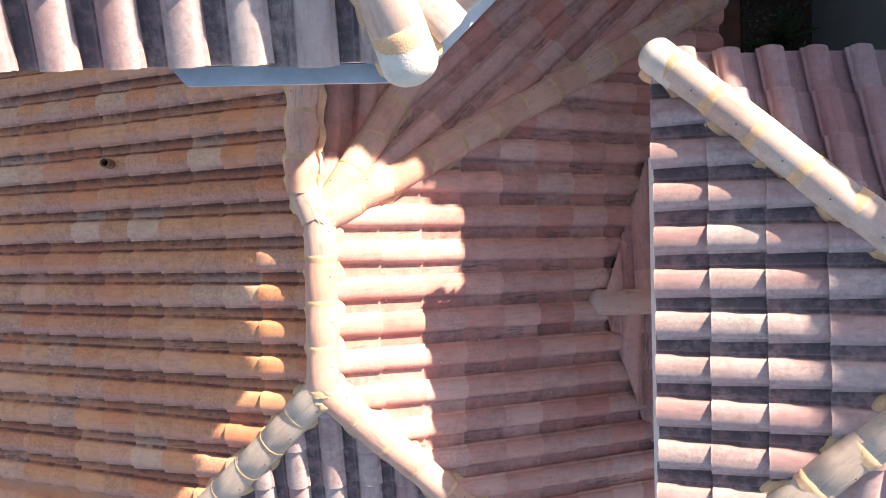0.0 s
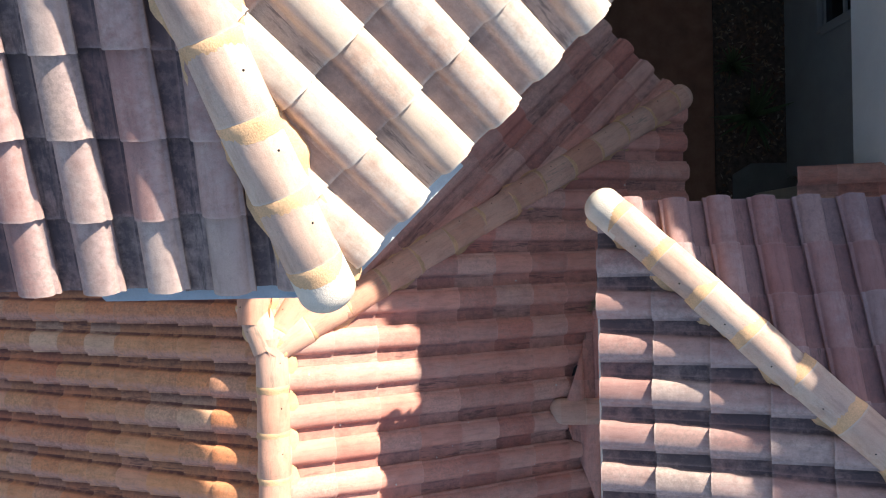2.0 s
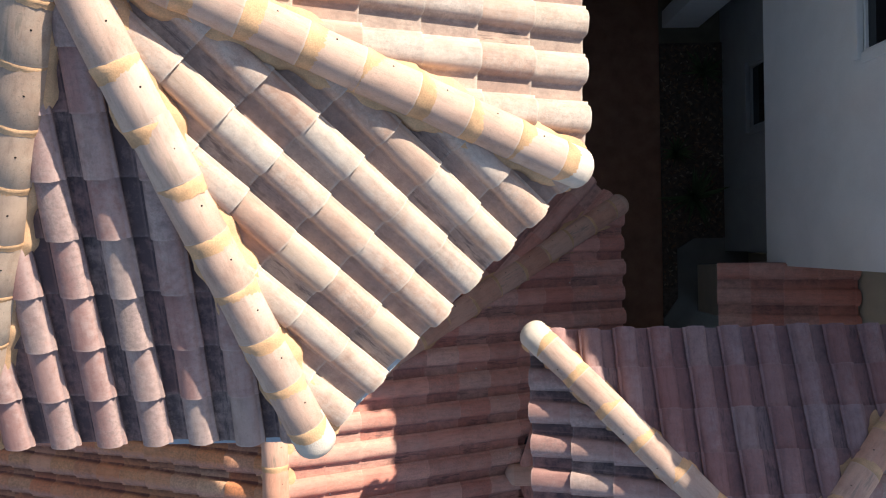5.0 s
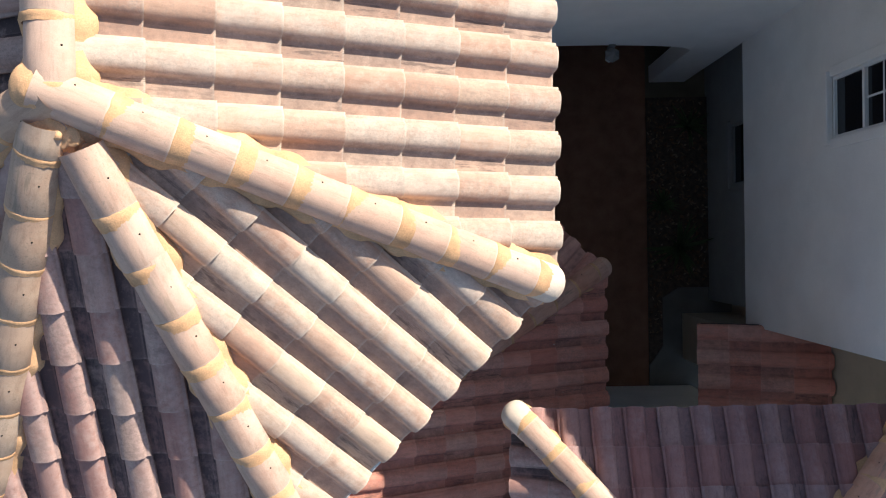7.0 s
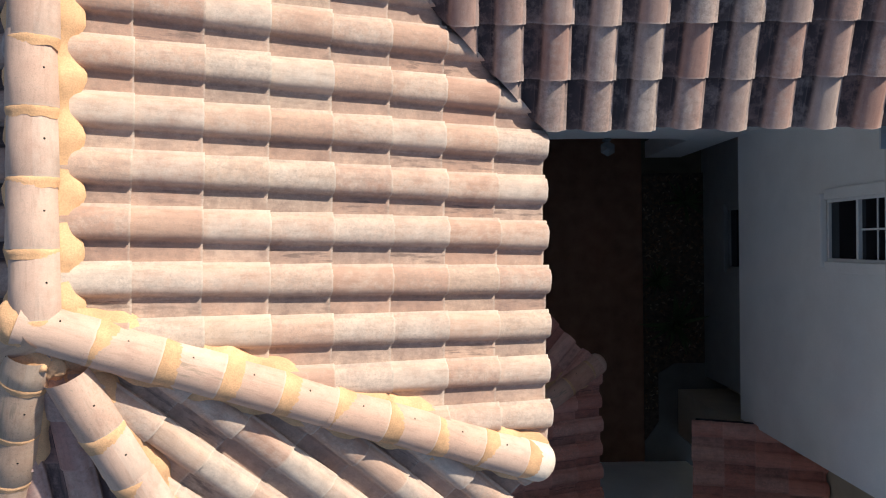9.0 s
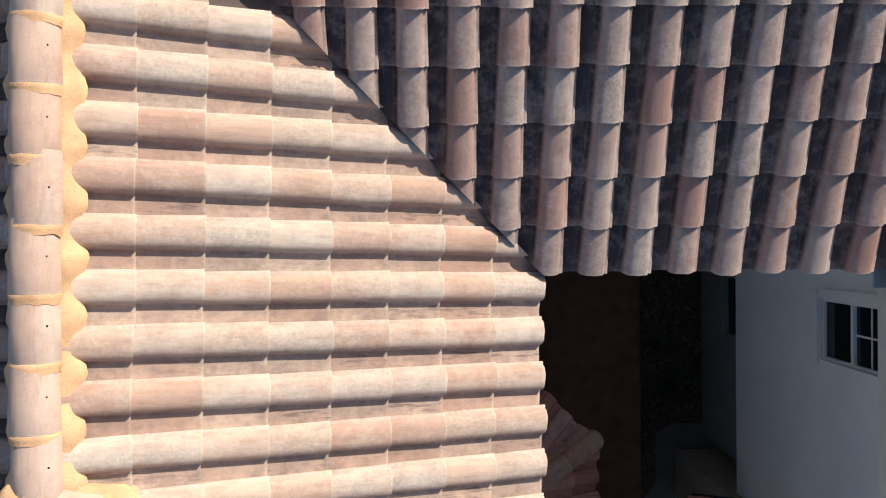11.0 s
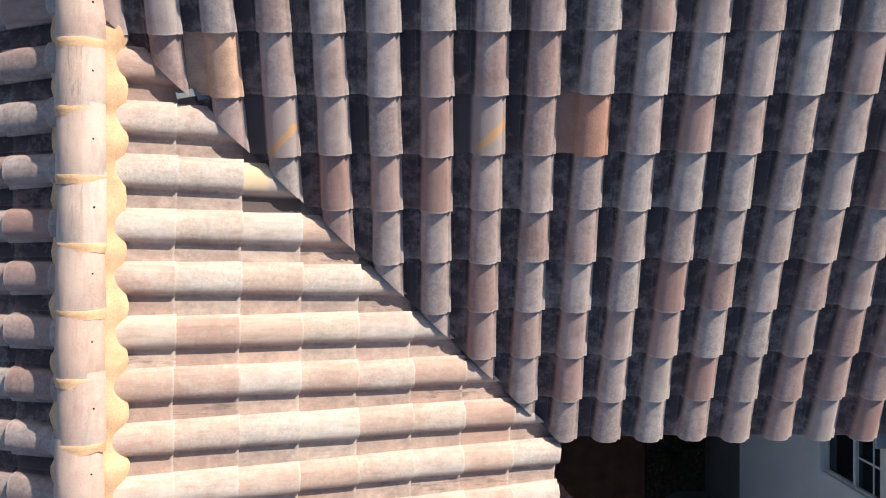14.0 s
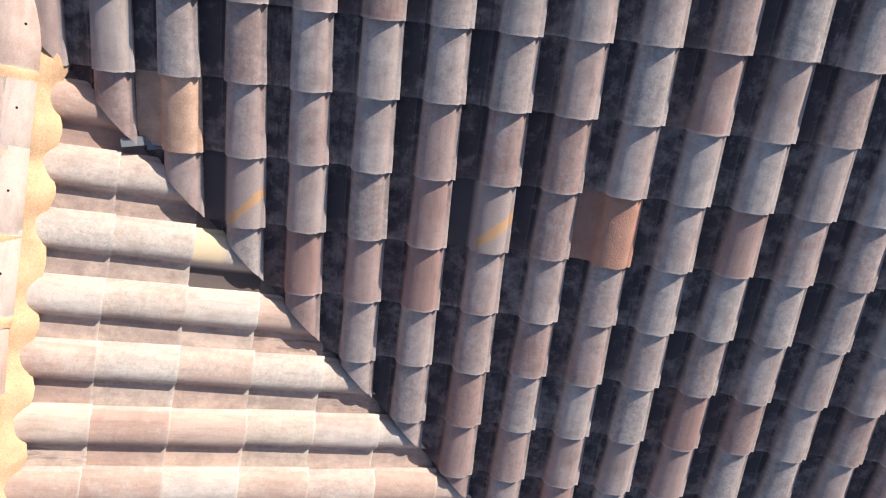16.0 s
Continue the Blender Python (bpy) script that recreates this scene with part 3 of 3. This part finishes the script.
part("drip_edge", slab([(-1.24, 0.83), (-0.27, 0.83), (-0.27, 0.92), (-1.32, 0.92)], ME - 0.115, ME - 0.103), METAL, main_roof, "pale grey sheet metal drip edge")
part("drip_edge", slab([(-0.06, 0.93), (0.44, 1.43), (0.38, 1.49), (-0.12, 0.99)], ME - 0.115, ME - 0.103), METAL, main_roof, "pale grey sheet metal drip edge")
wall_poly = [oct_vertex(MX, MY, MR - 0.8, a) for a in (-22.5, -67.5, -112.5, -157.5)]
tagged(part("wall_main", slab([(VX - 0.5, 9.0)] + wall_poly + [(2 * MX - VX + 0.5, 9.0)], 0.0, ME - 0.1), STUCCO), "white stucco walls of the main house", "wall", kind="structure")

# ---- north wing ----
north_roof = thing("tiled_roof", "weathered clay tile roof in a dark streaked rose tone", "roof", "structure")
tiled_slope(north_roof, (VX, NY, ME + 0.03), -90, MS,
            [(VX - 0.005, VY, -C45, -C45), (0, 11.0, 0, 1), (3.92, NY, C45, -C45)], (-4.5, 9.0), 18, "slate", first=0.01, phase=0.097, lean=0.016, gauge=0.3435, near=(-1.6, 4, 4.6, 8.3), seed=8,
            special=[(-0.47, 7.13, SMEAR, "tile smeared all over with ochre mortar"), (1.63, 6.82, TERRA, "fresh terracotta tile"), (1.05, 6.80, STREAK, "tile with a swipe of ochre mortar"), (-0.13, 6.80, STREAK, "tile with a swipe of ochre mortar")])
fascia_run(north_roof, (VX, NY + 0.06), (3.98, NY + 0.06), ME - 0.22, ME - 0.01)
bm = boxes(((VX - 0.5, NY + 0.07, ME - 0.26), (4.7, 5.4, ME - 0.22)))
part("soffit", bm, STUCCO, north_roof)

# ---- entry tower's roof ----
tower_roof = thing("tiled_roof", "pyramid roof of weathered rose clay tiles over the entry", "roof", "structure")
R45 = [(RCX, RCY, a) for a in (0, 90, 180, 270)]
tiled_slope(tower_roof, (RX0, RCY, RZ), 180, MS, [(RCX, RCY, C45, C45), (RCX, RCY, C45, -C45)], (-2.0, 2.0), 7, "rose", phase=0.038, pitch=0.2864, gauge=0.3467, near=(-9, -9, 9, 9), seed=21)
tiled_slope(tower_roof, (RCX, RY1, RZ), 90, MS, [(RCX, RCY, -C45, -C45), (RCX, RCY, C45, -C45)], (-2.0, 2.0), 7, "plum_shade", phase=0.17, gauge=0.345, near=(-9, -9, 9, 9), seed=22)
tiled_slope(tower_roof, (RX1, RCY, RZ), 0, MS, [(RCX, RCY, -C45, -C45), (RCX, RCY, -C45, C45)], (-2.0, 2.0), 7, "rose", near=(0, 0, 0, 0), seed=23)
tiled_slope(tower_roof, (RCX, RY0, RZ), -90, MS, [(RCX, RCY, -C45, C45), (RCX, RCY, C45, C45)], (-2.0, 2.0), 7, "rose", near=(0, 0, 0, 0), seed=24)
RT = RZ + MS * (RCX - RX0)
for k, (x, y, mt) in enumerate(((RX0, RY1, CAP_PINK), (RX0, RY0, CAP_GREY), (RX1, RY1, CAP_RUST), (RX1, RY0, CAP_GREY))):
    ridge_line(tower_roof, (x, y, RZ + CAPZ), (RCX, RCY, RT + CAPZ), material=mt, seed=31 + k, end="round", radius=0.125, step=0.36, half=0.135, rise=-0.04, joint=0.075)
e = 0.05
for p, q in (((RX0 + e, RY0 + e), (RX0 + e, RY1 - e)), ((RX0 + e, RY1 - e), (RX1 - e, RY1 - e)), ((RX1 - e, RY1 - e), (RX1 - e, RY0 + e)), ((RX1 - e, RY0 + e), (RX0 + e, RY0 + e))):
    fascia_run(tower_roof, q, p, RZ - 0.2, RZ - 0.035)
tagged(part("wall_tower", slab([(RX0 + 0.55, RY0 + 0.4), (RX1 - 0.4, RY0 + 0.4), (RX1 - 0.4, RY1 - 0.75), (RX0 + 0.55, RY1 - 0.75)], 0, RZ - 0.1), STUCCO), "stucco walls of the entry tower", "wall", kind="structure")
bm = boxes(((RX0 + 0.028, -1.82, RZ - 0.22), (RX0 + 0.046, 0.66, RZ - 0.02)))
part("drip_edge", bm, METAL, tower_roof, "grey sheet metal drip edge")

# ---- low roof ----
low_roof = thing("tiled_roof", "low terracotta tile roof with a mortared ridge and hips", "roof", "structure")
HA = 30.6
tiled_slope(low_roof, (LX + 3.76, LY, LE), 0, LS,
            [(LX, LY, -math.sin(radians(HA)), math.cos(radians(HA))), (LX, 0, -1, 0), (LX, LYS, -C45, -C45)], (-5.5, 2.6), 12, "rust", gauge=0.3657, phase=0.056, pitch=0.2893, near=(-1.2, -2.2, 3, 2.8), seed=41)
tiled_slope(low_roof, (LX + 4.2 * C45, LY + 4.2 * C45, LE), 45, 0.403,
            [(LX, LY, math.sin(radians(HA)), -math.cos(radians(HA))), (LX, LY, -math.cos(radians(HA)), math.sin(radians(HA)))], (-3.2, 3.2), 13, "rust", phase=0.0, near=(-1.2, -2, 3.2, 3.8), seed=42)
tiled_slope(low_roof, (LX, LY + 3.76, LE), 90, LS,
            [(LX, LY, math.cos(radians(HA)), -math.sin(radians(HA))), (LX - 0.08, 0, -1, 0)], (-3.2, 3.2), 12, "rust", phase=0.0, near=(-1.2, -2, 3.2, 2.0), seed=43)
tiled_slope(low_roof, (LX - 4.666, LY, LTOP - LS * 4.666), 180, LS,
            [(LX, 0, 1, 0), (LX, LYS, C45, -C45), (0, 3.5, 0, 1)], (-3.5, 5.6), 15, "ochre", gauge=0.351, phase=0.066, pitch=0.2868, near=(-4.6, -2.0, -0.9, 2.0), seed=44)
tiled_slope(low_roof, (LX, LYS - 3.76, LTOP - LS * 3.76), -90, LS,
            [(LX, LYS, -C45, C45), (LX, LYS, C45, C45)], (-4, 4), 12, "rose", phase=0.05, near=(-3, -2.6, 1, 0), seed=45)
LC = LTOP + 0.04
ridge_line(low_roof, (LX, LYS, LC), (LX, LY + 0.02, LC), material=CAP_RUST, seed=51, step=0.345, joint=0.05)
ridge_line(low_roof, (LX - 0.1, 2.2, LC - 0.05), (LX - 0.14, LY + 0.25, LC), material=CAP_RUST, seed=52, step=0.36, joint=0.035)
ridge_line(low_roof, (LX - 0.16, LY + 0.34, LC - 0.03), (LX - 0.02, LY - 0.02, LC + 0.01), material=CAP_RUST, seed=53, step=0.36, joint=0.03)
mortar_lump(low_roof, LX, LY + 0.02, LC + 0.015, 0.14, 3)
mortar_lump(low_roof, LX, LYS - 0.03, LC + 0.01, 0.14, 4)
hd = 3.76 / math.cos(radians(HA))
for ang, sd_ in ((HA, 54), (90 - HA, 55)):
    ridge_line(low_roof, (LX + hd * math.cos(radians(ang)), LY + hd * math.sin(radians(ang)), LE + CAPZ), (LX, LY, LC), material=CAP_RUST, seed=sd_, step=0.35, joint=0.035, end="round" if ang == HA else "", end_mat=CAP_RUST)
for dx, mt, sd_ in ((1, CAP_RUST, 56), (-1, CAP_GREY, 57)):
    ridge_line(low_roof, (LX + dx * 3.0, LYS - 3.0, LC - LS * 3.0), (LX, LYS, LC), material=mt, seed=sd_, step=0.345, joint=0.03)
poly = [(LX + 3.4, -4.4), (LX + 3.4, 1.9), (LX + 2.3, 3.2), (LX - 4.4, 3.2), (LX - 4.4, -4.4)]
tagged(part("wall_low", slab(poly, 0, LE - 0.15), STUCCO), "stucco walls below the low roof", "wall", kind="structure")

# ---- small saddle of tiles between the low roof and the tower ----
saddle = thing("roof_saddle", "small ridged saddle of terracotta tiles against the tower wall", "roof", "structure")
for facing, ey, sd_ in ((90, 0.86, 71), (-90, -1.80, 72)):
    tiled_slope(saddle, (1.9, ey, 3.10 - 0.19 * abs(ey + 0.47)), facing, 0.19, [(1.92, 0, 1, 0), (1.40, -0.47, -math.cos(radians(20)), math.sin(radians(20)) * (1 if facing > 0 else -1)), (0, -0.47, 0, -1 if facing > 0 else 1)], (-0.7, 0.7), 4, "rust", phase=0.12, near=(-9, -9, 9, 9), seed=sd_)
ridge_line(saddle, (1.36, -0.47, 3.10), (1.95, -0.47, 3.16), material=CAP_RUST, seed=73, end="round", end_mat=CAP_RUST, step=0.5, joint=0.0, bed=False, radius=0.12)

# ---- vent pipe on the low roof ----
vent = thing("vent_pipe", "short clay vent pipe standing out of the tiles", "vent pipe", at=(-3.0, 0.86, 3.22))
bm = bmesh.new()
for r0, r1, z0, z1 in ((0.045, 0.042, -0.05, 0.24), (0.033, 0.031, 0.24, 0.08)):
    rings = [[bm.verts.new((r * math.cos(k * math.pi / 10), r * math.sin(k * math.pi / 10), z)) for k in range(20)] for r, z in ((r0, z0), (r1, z1))]
    for k in range(20):
        bm.faces.new((rings[0][k], rings[0][(k + 1) % 20], rings[1][(k + 1) % 20], rings[1][k]))
    if z1 > z0:
        outer = rings[1]
    else:
        for k in range(20):
            bm.faces.new((outer[k], outer[(k + 1) % 20], rings[0][(k + 1) % 20], rings[0][k]))
        bm.faces.new(rings[1][::-1])
bmesh.ops.recalc_face_normals(bm, faces=bm.faces[:])
part("pipe", bm, RUSTY, vent, "rusty brown pipe with a dark mouth")
bm = bmesh.new()
bmesh.ops.create_cone(bm, cap_ends=False, segments=20, radius1=0.1, radius2=0.047, depth=0.12, matrix=Matrix.Translation((0, 0, 0.02)))
part("collar", bm, MORTAR, vent, "rust-stained mortar collar")

# ---- courtyard walls ----
def wall_with_opening(name, label, axis, at, thick, a0, a1, z0, z1, openings, material):
    """A wall along y (axis 'x' fixed) or along x (axis 'y' fixed), with rectangular openings (a0, a1, z0, z1) through it."""
    bm = bmesh.new()
    edges = sorted({a0, a1, *[v for o in openings for v in o[:2]]})
    for p, q in zip(edges, edges[1:]):
        spans = [(z0, z1)]
        for o in openings:
            if o[0] <= p and q <= o[1]:
                spans = [s_ for lo, hi in spans for s_ in ((lo, min(hi, o[2])), (max(lo, o[3]), hi)) if s_[1] - s_[0] > 1e-4]
        for lo, hi in spans:
            box(bm, (at, p, lo) if axis == "x" else (p, at, lo), (at + thick, q, hi) if axis == "x" else (q, at + thick, hi))
    bmesh.ops.remove_doubles(bm, verts=bm.verts[:], dist=0.0005)
    return tagged(part(name, bm, material), label, "wall", kind="structure")


WX, WZ = 4.585, 2.28
WIN = (3.79, 4.385, 4.39, 5.45)
wall_with_opening("wall_east", "white stucco upper wall facing the courtyard", "x", WX, 0.25, 1.76, 5.3, WZ, 6.6, [WIN], STUCCO)
wall_with_opening("wall_east_lower", "stucco ground floor wall set back below, coloured grey for the overhang's shade", "x", WX + 0.34, 0.25, 1.9, 6.0, 0, WZ, [(3.6, 4.45, 1.05, 2.0)], STUCCO_SHADE_GREY)
tagged(part("overhang", boxes(((WX + 0.25, 1.77, WZ), (8.2, 6.5, WZ + 0.15))), STUCCO), "underside of the upper floor", "overhang", kind="structure")
tagged(part("wall_south", boxes(((WX + 0.25, 1.76, WZ + 0.15), (8.2, 2.1, 6.6))), STUCCO), "white stucco end wall of the upper floor", "wall", kind="structure")
tagged(part("wall_back", boxes(((WX + 0.59, 1.9, 0), (8.2, 2.1, WZ))), STUCCO_TAN), "tan stucco ground floor end wall", "wall", kind="structure")
wall_with_opening("wall_north", "white stucco wall over the arched porch", "y", 5.3, 0.25, VX - 0.5, 4.6, 0, ME - 0.2, [(1.1, 4.05, 0, 2.24)], STUCCO)
bm = bmesh.new()
prev = None
for k in range(25):
    x = 1.1 + 2.95 * k / 24
    z = 1.93 + 0.29 * math.sqrt(max(0.0, 1 - ((x - 2.575) / 1.475) ** 2))
    row = [bm.verts.new((x, y, zz)) for y, zz in ((5.302, 2.245), (5.302, z), (5.548, z), (5.548, 2.245))]
    if prev:
        for i in range(3):
            bm.faces.new((prev[i], prev[i + 1], row[i + 1], row[i]))
    prev = row
bmesh.ops.recalc_face_normals(bm, faces=bm.faces[:])
tagged(part("wall_arch", bm, STUCCO), "white stucco head of the porch's low arch", "wall", kind="structure")
tagged(part("wall_porch", boxes(((0.6, 7.4, 0), (5.2, 7.6, 2.6)), ((0.6, 5.55, 2.45), (5.2, 7.4, 2.6))), WOOD), "dark brown timber lining of the porch, its unseen ceiling added to darken it", "wall", kind="structure")

tagged(part("wall_rear", boxes(((4.86, 5.56, 0), (8.2, 10.8, 6.3)), ((-5.0, 7.604, 0), (4.856, 10.8, 6.3))), STUCCO), "unseen plain stucco walls behind the north wing, added to keep sun out", "wall", kind="structure")

# ---- east wing roof ----
east_roof = thing("tiled_roof", "clay tile roof of the east wing above the white wall", "roof", "structure")
tiled_slope(east_roof, (3.92, NY, ME + 0.0), 180, MS, [(3.92, NY, -C45, C45), (5.5, 0, 1, 0), (0, 1.3, 0, -1)], (-7.0, 4.0), 8, "rose", phase=0.1, near=(3, 3.5, 5, 6), seed=61)
tiled_slope(east_roof, (8.6, NY, ME + 0.0), 0, MS, [(8.2, 0, -1, 0), (0, 1.3, 0, -1)], (-4.0, 7.0), 8, "rose", phase=0.1, near=(0, 0, 0, 0), seed=62)
fascia_run(east_roof, (3.98, NY + 0.06), (3.98, 1.3), ME - 0.22, ME - 0.035)
part("soffit", boxes(((4.0, 1.35, ME - 0.22), (4.6, NY + 0.05, ME - 0.18))), STUCCO, east_roof)
part("valley_flashing", boxes(((3.86, 4.62, ME - 0.08), (4.2, 4.9, ME - 0.06))), METAL, east_roof)

tagged(part("wall_upper", boxes(((5.5, 2.35, 6.5), (8.2, 6.3, 7.9))), STUCCO), "unseen plain white block behind the east wing, added to shade the tower roof", "wall", kind="structure")

# ---- small porch roof ----
porch_roof = thing("porch_roof", "small lean-to roof of dark red clay tiles", "roof", "structure")
tiled_slope(porch_roof, (3.93, 1.79, 2.43), 180, MS, [(0, 1.80, 0, 1), (5.26, 0, 1, 0), (0, 0.6, 0, -1)], (-0.1, 1.6), 5, "rust", phase=0.12, near=(-9, -9, 9, 9), seed=63)
tagged(part("wall_side", boxes(((5.28, 0.5, 0), (5.5, 1.86, 4.4))), STUCCO_TAN), "tan stucco wall above the small roof", "wall", kind="structure")
part("porch_wall", boxes(((4.5, 1.0, 0.075), (5.27, 1.7, 2.3))), STUCCO_TAN, porch_roof)


# ---- windows ----
def window(name, label, x, y0, y1, z0, z1, mull, muntins, frame_mat=None):
    w = thing(name, label, "window", "structure", at=(x, (y0 + y1) / 2, z0))
    hy, h = (y1 - y0) / 2, z1 - z0
    f = 0.03
    part("window_frame", boxes(((0.005, -hy, 0), (0.075, -hy + f, h)), ((0.005, hy - f, 0), (0.075, hy, h)), ((0.005, -hy + f, 0), (0.075, hy - f, f)), ((0.005, -hy + f, h - f), (0.075, hy - f, h)), ((0.0, -hy + f, mull * h - 0.02), (0.075, hy - f, mull * h + 0.02)), bevel=0.004), frame_mat or FRAME, w)
    part("window_sill", boxes(((-0.06, -hy - 0.06, -0.07), (0.14, hy + 0.06, 0.0)), bevel=0.012), frame_mat or STUCCO, w)
    part("window_trim", boxes(((-0.025, -hy - 0.1, 0.0), (0.0, -hy, h + 0.1)), ((-0.025, hy, 0.0), (0.0, hy + 0.1, h + 0.1)), ((-0.025, -hy, h), (0.0, hy, h + 0.1)), bevel=0.006), frame_mat or STUCCO, w)
    for a, b in ((f, mull * h - 0.02), (mull * h + 0.02, h - f)):
        part("pane", boxes(((0.035, -hy + f, a), (0.045, hy - f, b))), GLASS, w)
    if muntins:
        part("glazing_bar", boxes(((0.025, -0.009, mull * h + 0.02), (0.033, 0.009, h - f))), FRAME, w)
        part("glazing_bar", boxes(((0.027, -hy + f, h * 0.74), (0.0325, hy - f, h * 0.74 + 0.018))), FRAME, w)
    return w


window("window_1", "white framed sash window with glazing bars in the white wall", WX, *WIN, 0.5, True)
window("window_2", "dark ground floor window below the overhang", WX + 0.34, 3.6, 4.45, 1.05, 2.0, 0.5, False, STUCCO_SHADE_GREY)

# ---- lamp under the north wall ----
lantern = thing("wall_lantern", "grey glass wall lantern beside the porch arch", "lamp", at=(2.96, 5.3, 2.2))
part("bracket", boxes(((-0.04, -0.03, -0.08), (0.04, 0.0, 0.08)), ((-0.012, -0.12, 0.05), (0.012, -0.03, 0.075)), bevel=0.004), BRASS, lantern)
bm = bmesh.new()
bmesh.ops.create_cone(bm, cap_ends=True, segments=6, radius1=0.05, radius2=0.085, depth=0.2, matrix=Matrix.Translation((0, -0.13, -0.04)))
part("glass_body", bm, LAMPGLASS, lantern)
bm = bmesh.new()
bmesh.ops.create_cone(bm, cap_ends=True, segments=6, radius1=0.1, radius2=0.02, depth=0.08, matrix=Matrix.Translation((0, -0.13, 0.1)))
part("lantern_cap", bm, BRASS, lantern)


# ---- plants in the bed ----
def spiky_plant(x, y, size, seed, label):
    rng = random.Random(seed)
    p = thing("plant", label, "plant", at=(x, y, 0.07))
    for k in range(46):
        a, tilt, ln = rng.uniform(0, 2 * math.pi), rng.uniform(0.15, 1.25), size * rng.uniform(0.6, 1.1)
        bm = bmesh.new()
        w = 0.022 * size / 0.5
        prev = None
        for j in range(5):
            s_ = j / 4
            r = ln * s_ * math.sin(tilt)
            z = ln * s_ * math.cos(tilt) - 0.35 * ln * s_ * s_ * math.sin(tilt)
            ww = w * (1 - s_ ** 2) + 0.001
            c, q = Vector((r * math.cos(a), r * math.sin(a), z + 0.02)), Vector((-math.sin(a), math.cos(a), 0))
            row = [bm.verts.new(c - q * ww), bm.verts.new(c + Vector((0, 0, -0.006))), bm.verts.new(c + q * ww)]
            if prev:
                bm.faces.new((prev[0], prev[1], row[1], row[0]))
                bm.faces.new((prev[1], prev[2], row[2], row[1]))
            prev = row
        part("leaf", bm, LEAF, p)
    return p


spiky_plant(4.45, 2.72, 0.6, 1, "spiky green shrub in the mulch bed")
spiky_plant(4.62, 4.6, 0.42, 2, "dark leafy shrub against the wall")
spiky_plant(4.2, 3.4, 0.35, 3, "small grassy plant in the mulch bed")

# ---- leaf litter on the mulch ----
LITTER = tile_material("dry_leaf_litter", [(0.0, (0.10, 0.05, 0.03)), (0.4, (0.17, 0.09, 0.05)), (0.75, (0.22, 0.15, 0.09)), (1.0, (0.34, 0.29, 0.23))], (0.3, 0.25, 0.2), 0.2, (0.1, 0.06, 0.04), 0.3, joined=True)
rng = random.Random(17)
lv, lf = [], []
for k in range(900):
    x, y = rng.uniform(4.0, 4.92), rng.uniform(1.3, 5.0)
    if y < 2.15 and x > 4.18:
        continue
    a, ln, w, z = rng.uniform(0, 2 * math.pi), rng.uniform(0.015, 0.045), rng.uniform(0.008, 0.02), 0.073 + rng.uniform(0, 0.012)
    d, q = Vector((math.cos(a), math.sin(a), rng.uniform(-0.2, 0.2))), Vector((-math.sin(a), math.cos(a), rng.uniform(-0.2, 0.2)))
    c = Vector((x, y, z))
    n0 = len(lv)
    lv.extend([tuple(c - d * ln), tuple(c - q * w + Vector((0, 0, 0.006))), tuple(c + d * ln), tuple(c + q * w + Vector((0, 0, 0.006)))])
    lf.append((n0, n0 + 1, n0 + 2, n0 + 3))
me = bpy.data.meshes.new("leaf_litter")
me.from_pydata(lv, [], lf)
me.materials.append(LITTER)
tagged(new("leaf_litter", me), "dry brown fallen leaves strewn over the mulch bed", "leaf litter", kind="stuff")

# ---- small things on the roofs ----
scrap = thing("metal_scrap", "bent grey sheet metal scrap lying in the roof valley", "metal scrap", at=(-0.66, 6.965, 7.60))
scrap.rotation_euler = (0.2, 0.38, 0.25)
part("strip", boxes(((-0.06, -0.022, 0.0), (0.045, 0.022, 0.006)), ((0.045, -0.022, -0.03), (0.051, 0.022, 0.006)), bevel=0.002), BRASS, scrap)
part("clip", boxes(((0.05, -0.045, -0.01), (0.12, -0.005, -0.002)), bevel=0.002), BRASS, scrap)

rng = random.Random(9)
nest = thing("straw_nest", "small dry straw nest in the gap of the roof", "nest", at=(1.77, 0.50, 2.98))
for k in range(40):
    a, ln = rng.uniform(0, 2 * math.pi), rng.uniform(0.04, 0.09)
    c = Vector((rng.gauss(0, 0.03), rng.gauss(0, 0.035), rng.uniform(0.0, 0.04)))
    d = Vector((math.cos(a), math.sin(a), rng.uniform(-0.2, 0.4))) * ln
    q = Vector((-math.sin(a), math.cos(a), 0)) * 0.0025
    bm = bmesh.new()
    vs = [bm.verts.new(p) for p in (c - d / 2 - q, c - d / 2 + q, c + d / 2 + q, c + d / 2 - q, c + Vector((0, 0, 0.004)))]
    for i in range(4):
        bm.faces.new((vs[i], vs[(i + 1) % 4], vs[4]))
    part("straw", bm, STRAW, nest)

bm = bmesh.new()
for k in range(46):
    x, y = rng.uniform(-0.8, 2.5), rng.uniform(-1.6, 1.9)
    if y > 0.1 + 0.55 * (x + 1):
        continue
    z = 2.435 + LS * (2.76 - x)
    ph = ((y - LY - 0.052 + 0.197) % PITCH)
    z += 0.012 + (0.068 if 0.13 < ph < 0.26 else 0.0 if ph < 0.09 else 0.035) + 0.02
    r = rng.uniform(0.004, 0.011)
    bmesh.ops.create_icosphere(bm, subdivisions=1, radius=r, matrix=Matrix.Translation((x, y, z)) @ Matrix.Diagonal((1, rng.uniform(0.6, 1.6), 0.35, 1)))
tagged(part("mortar_crumbs", bm, CAP_PALE), "scattered pale crumbs of mortar on the low roof", "mortar crumbs", kind="stuff")
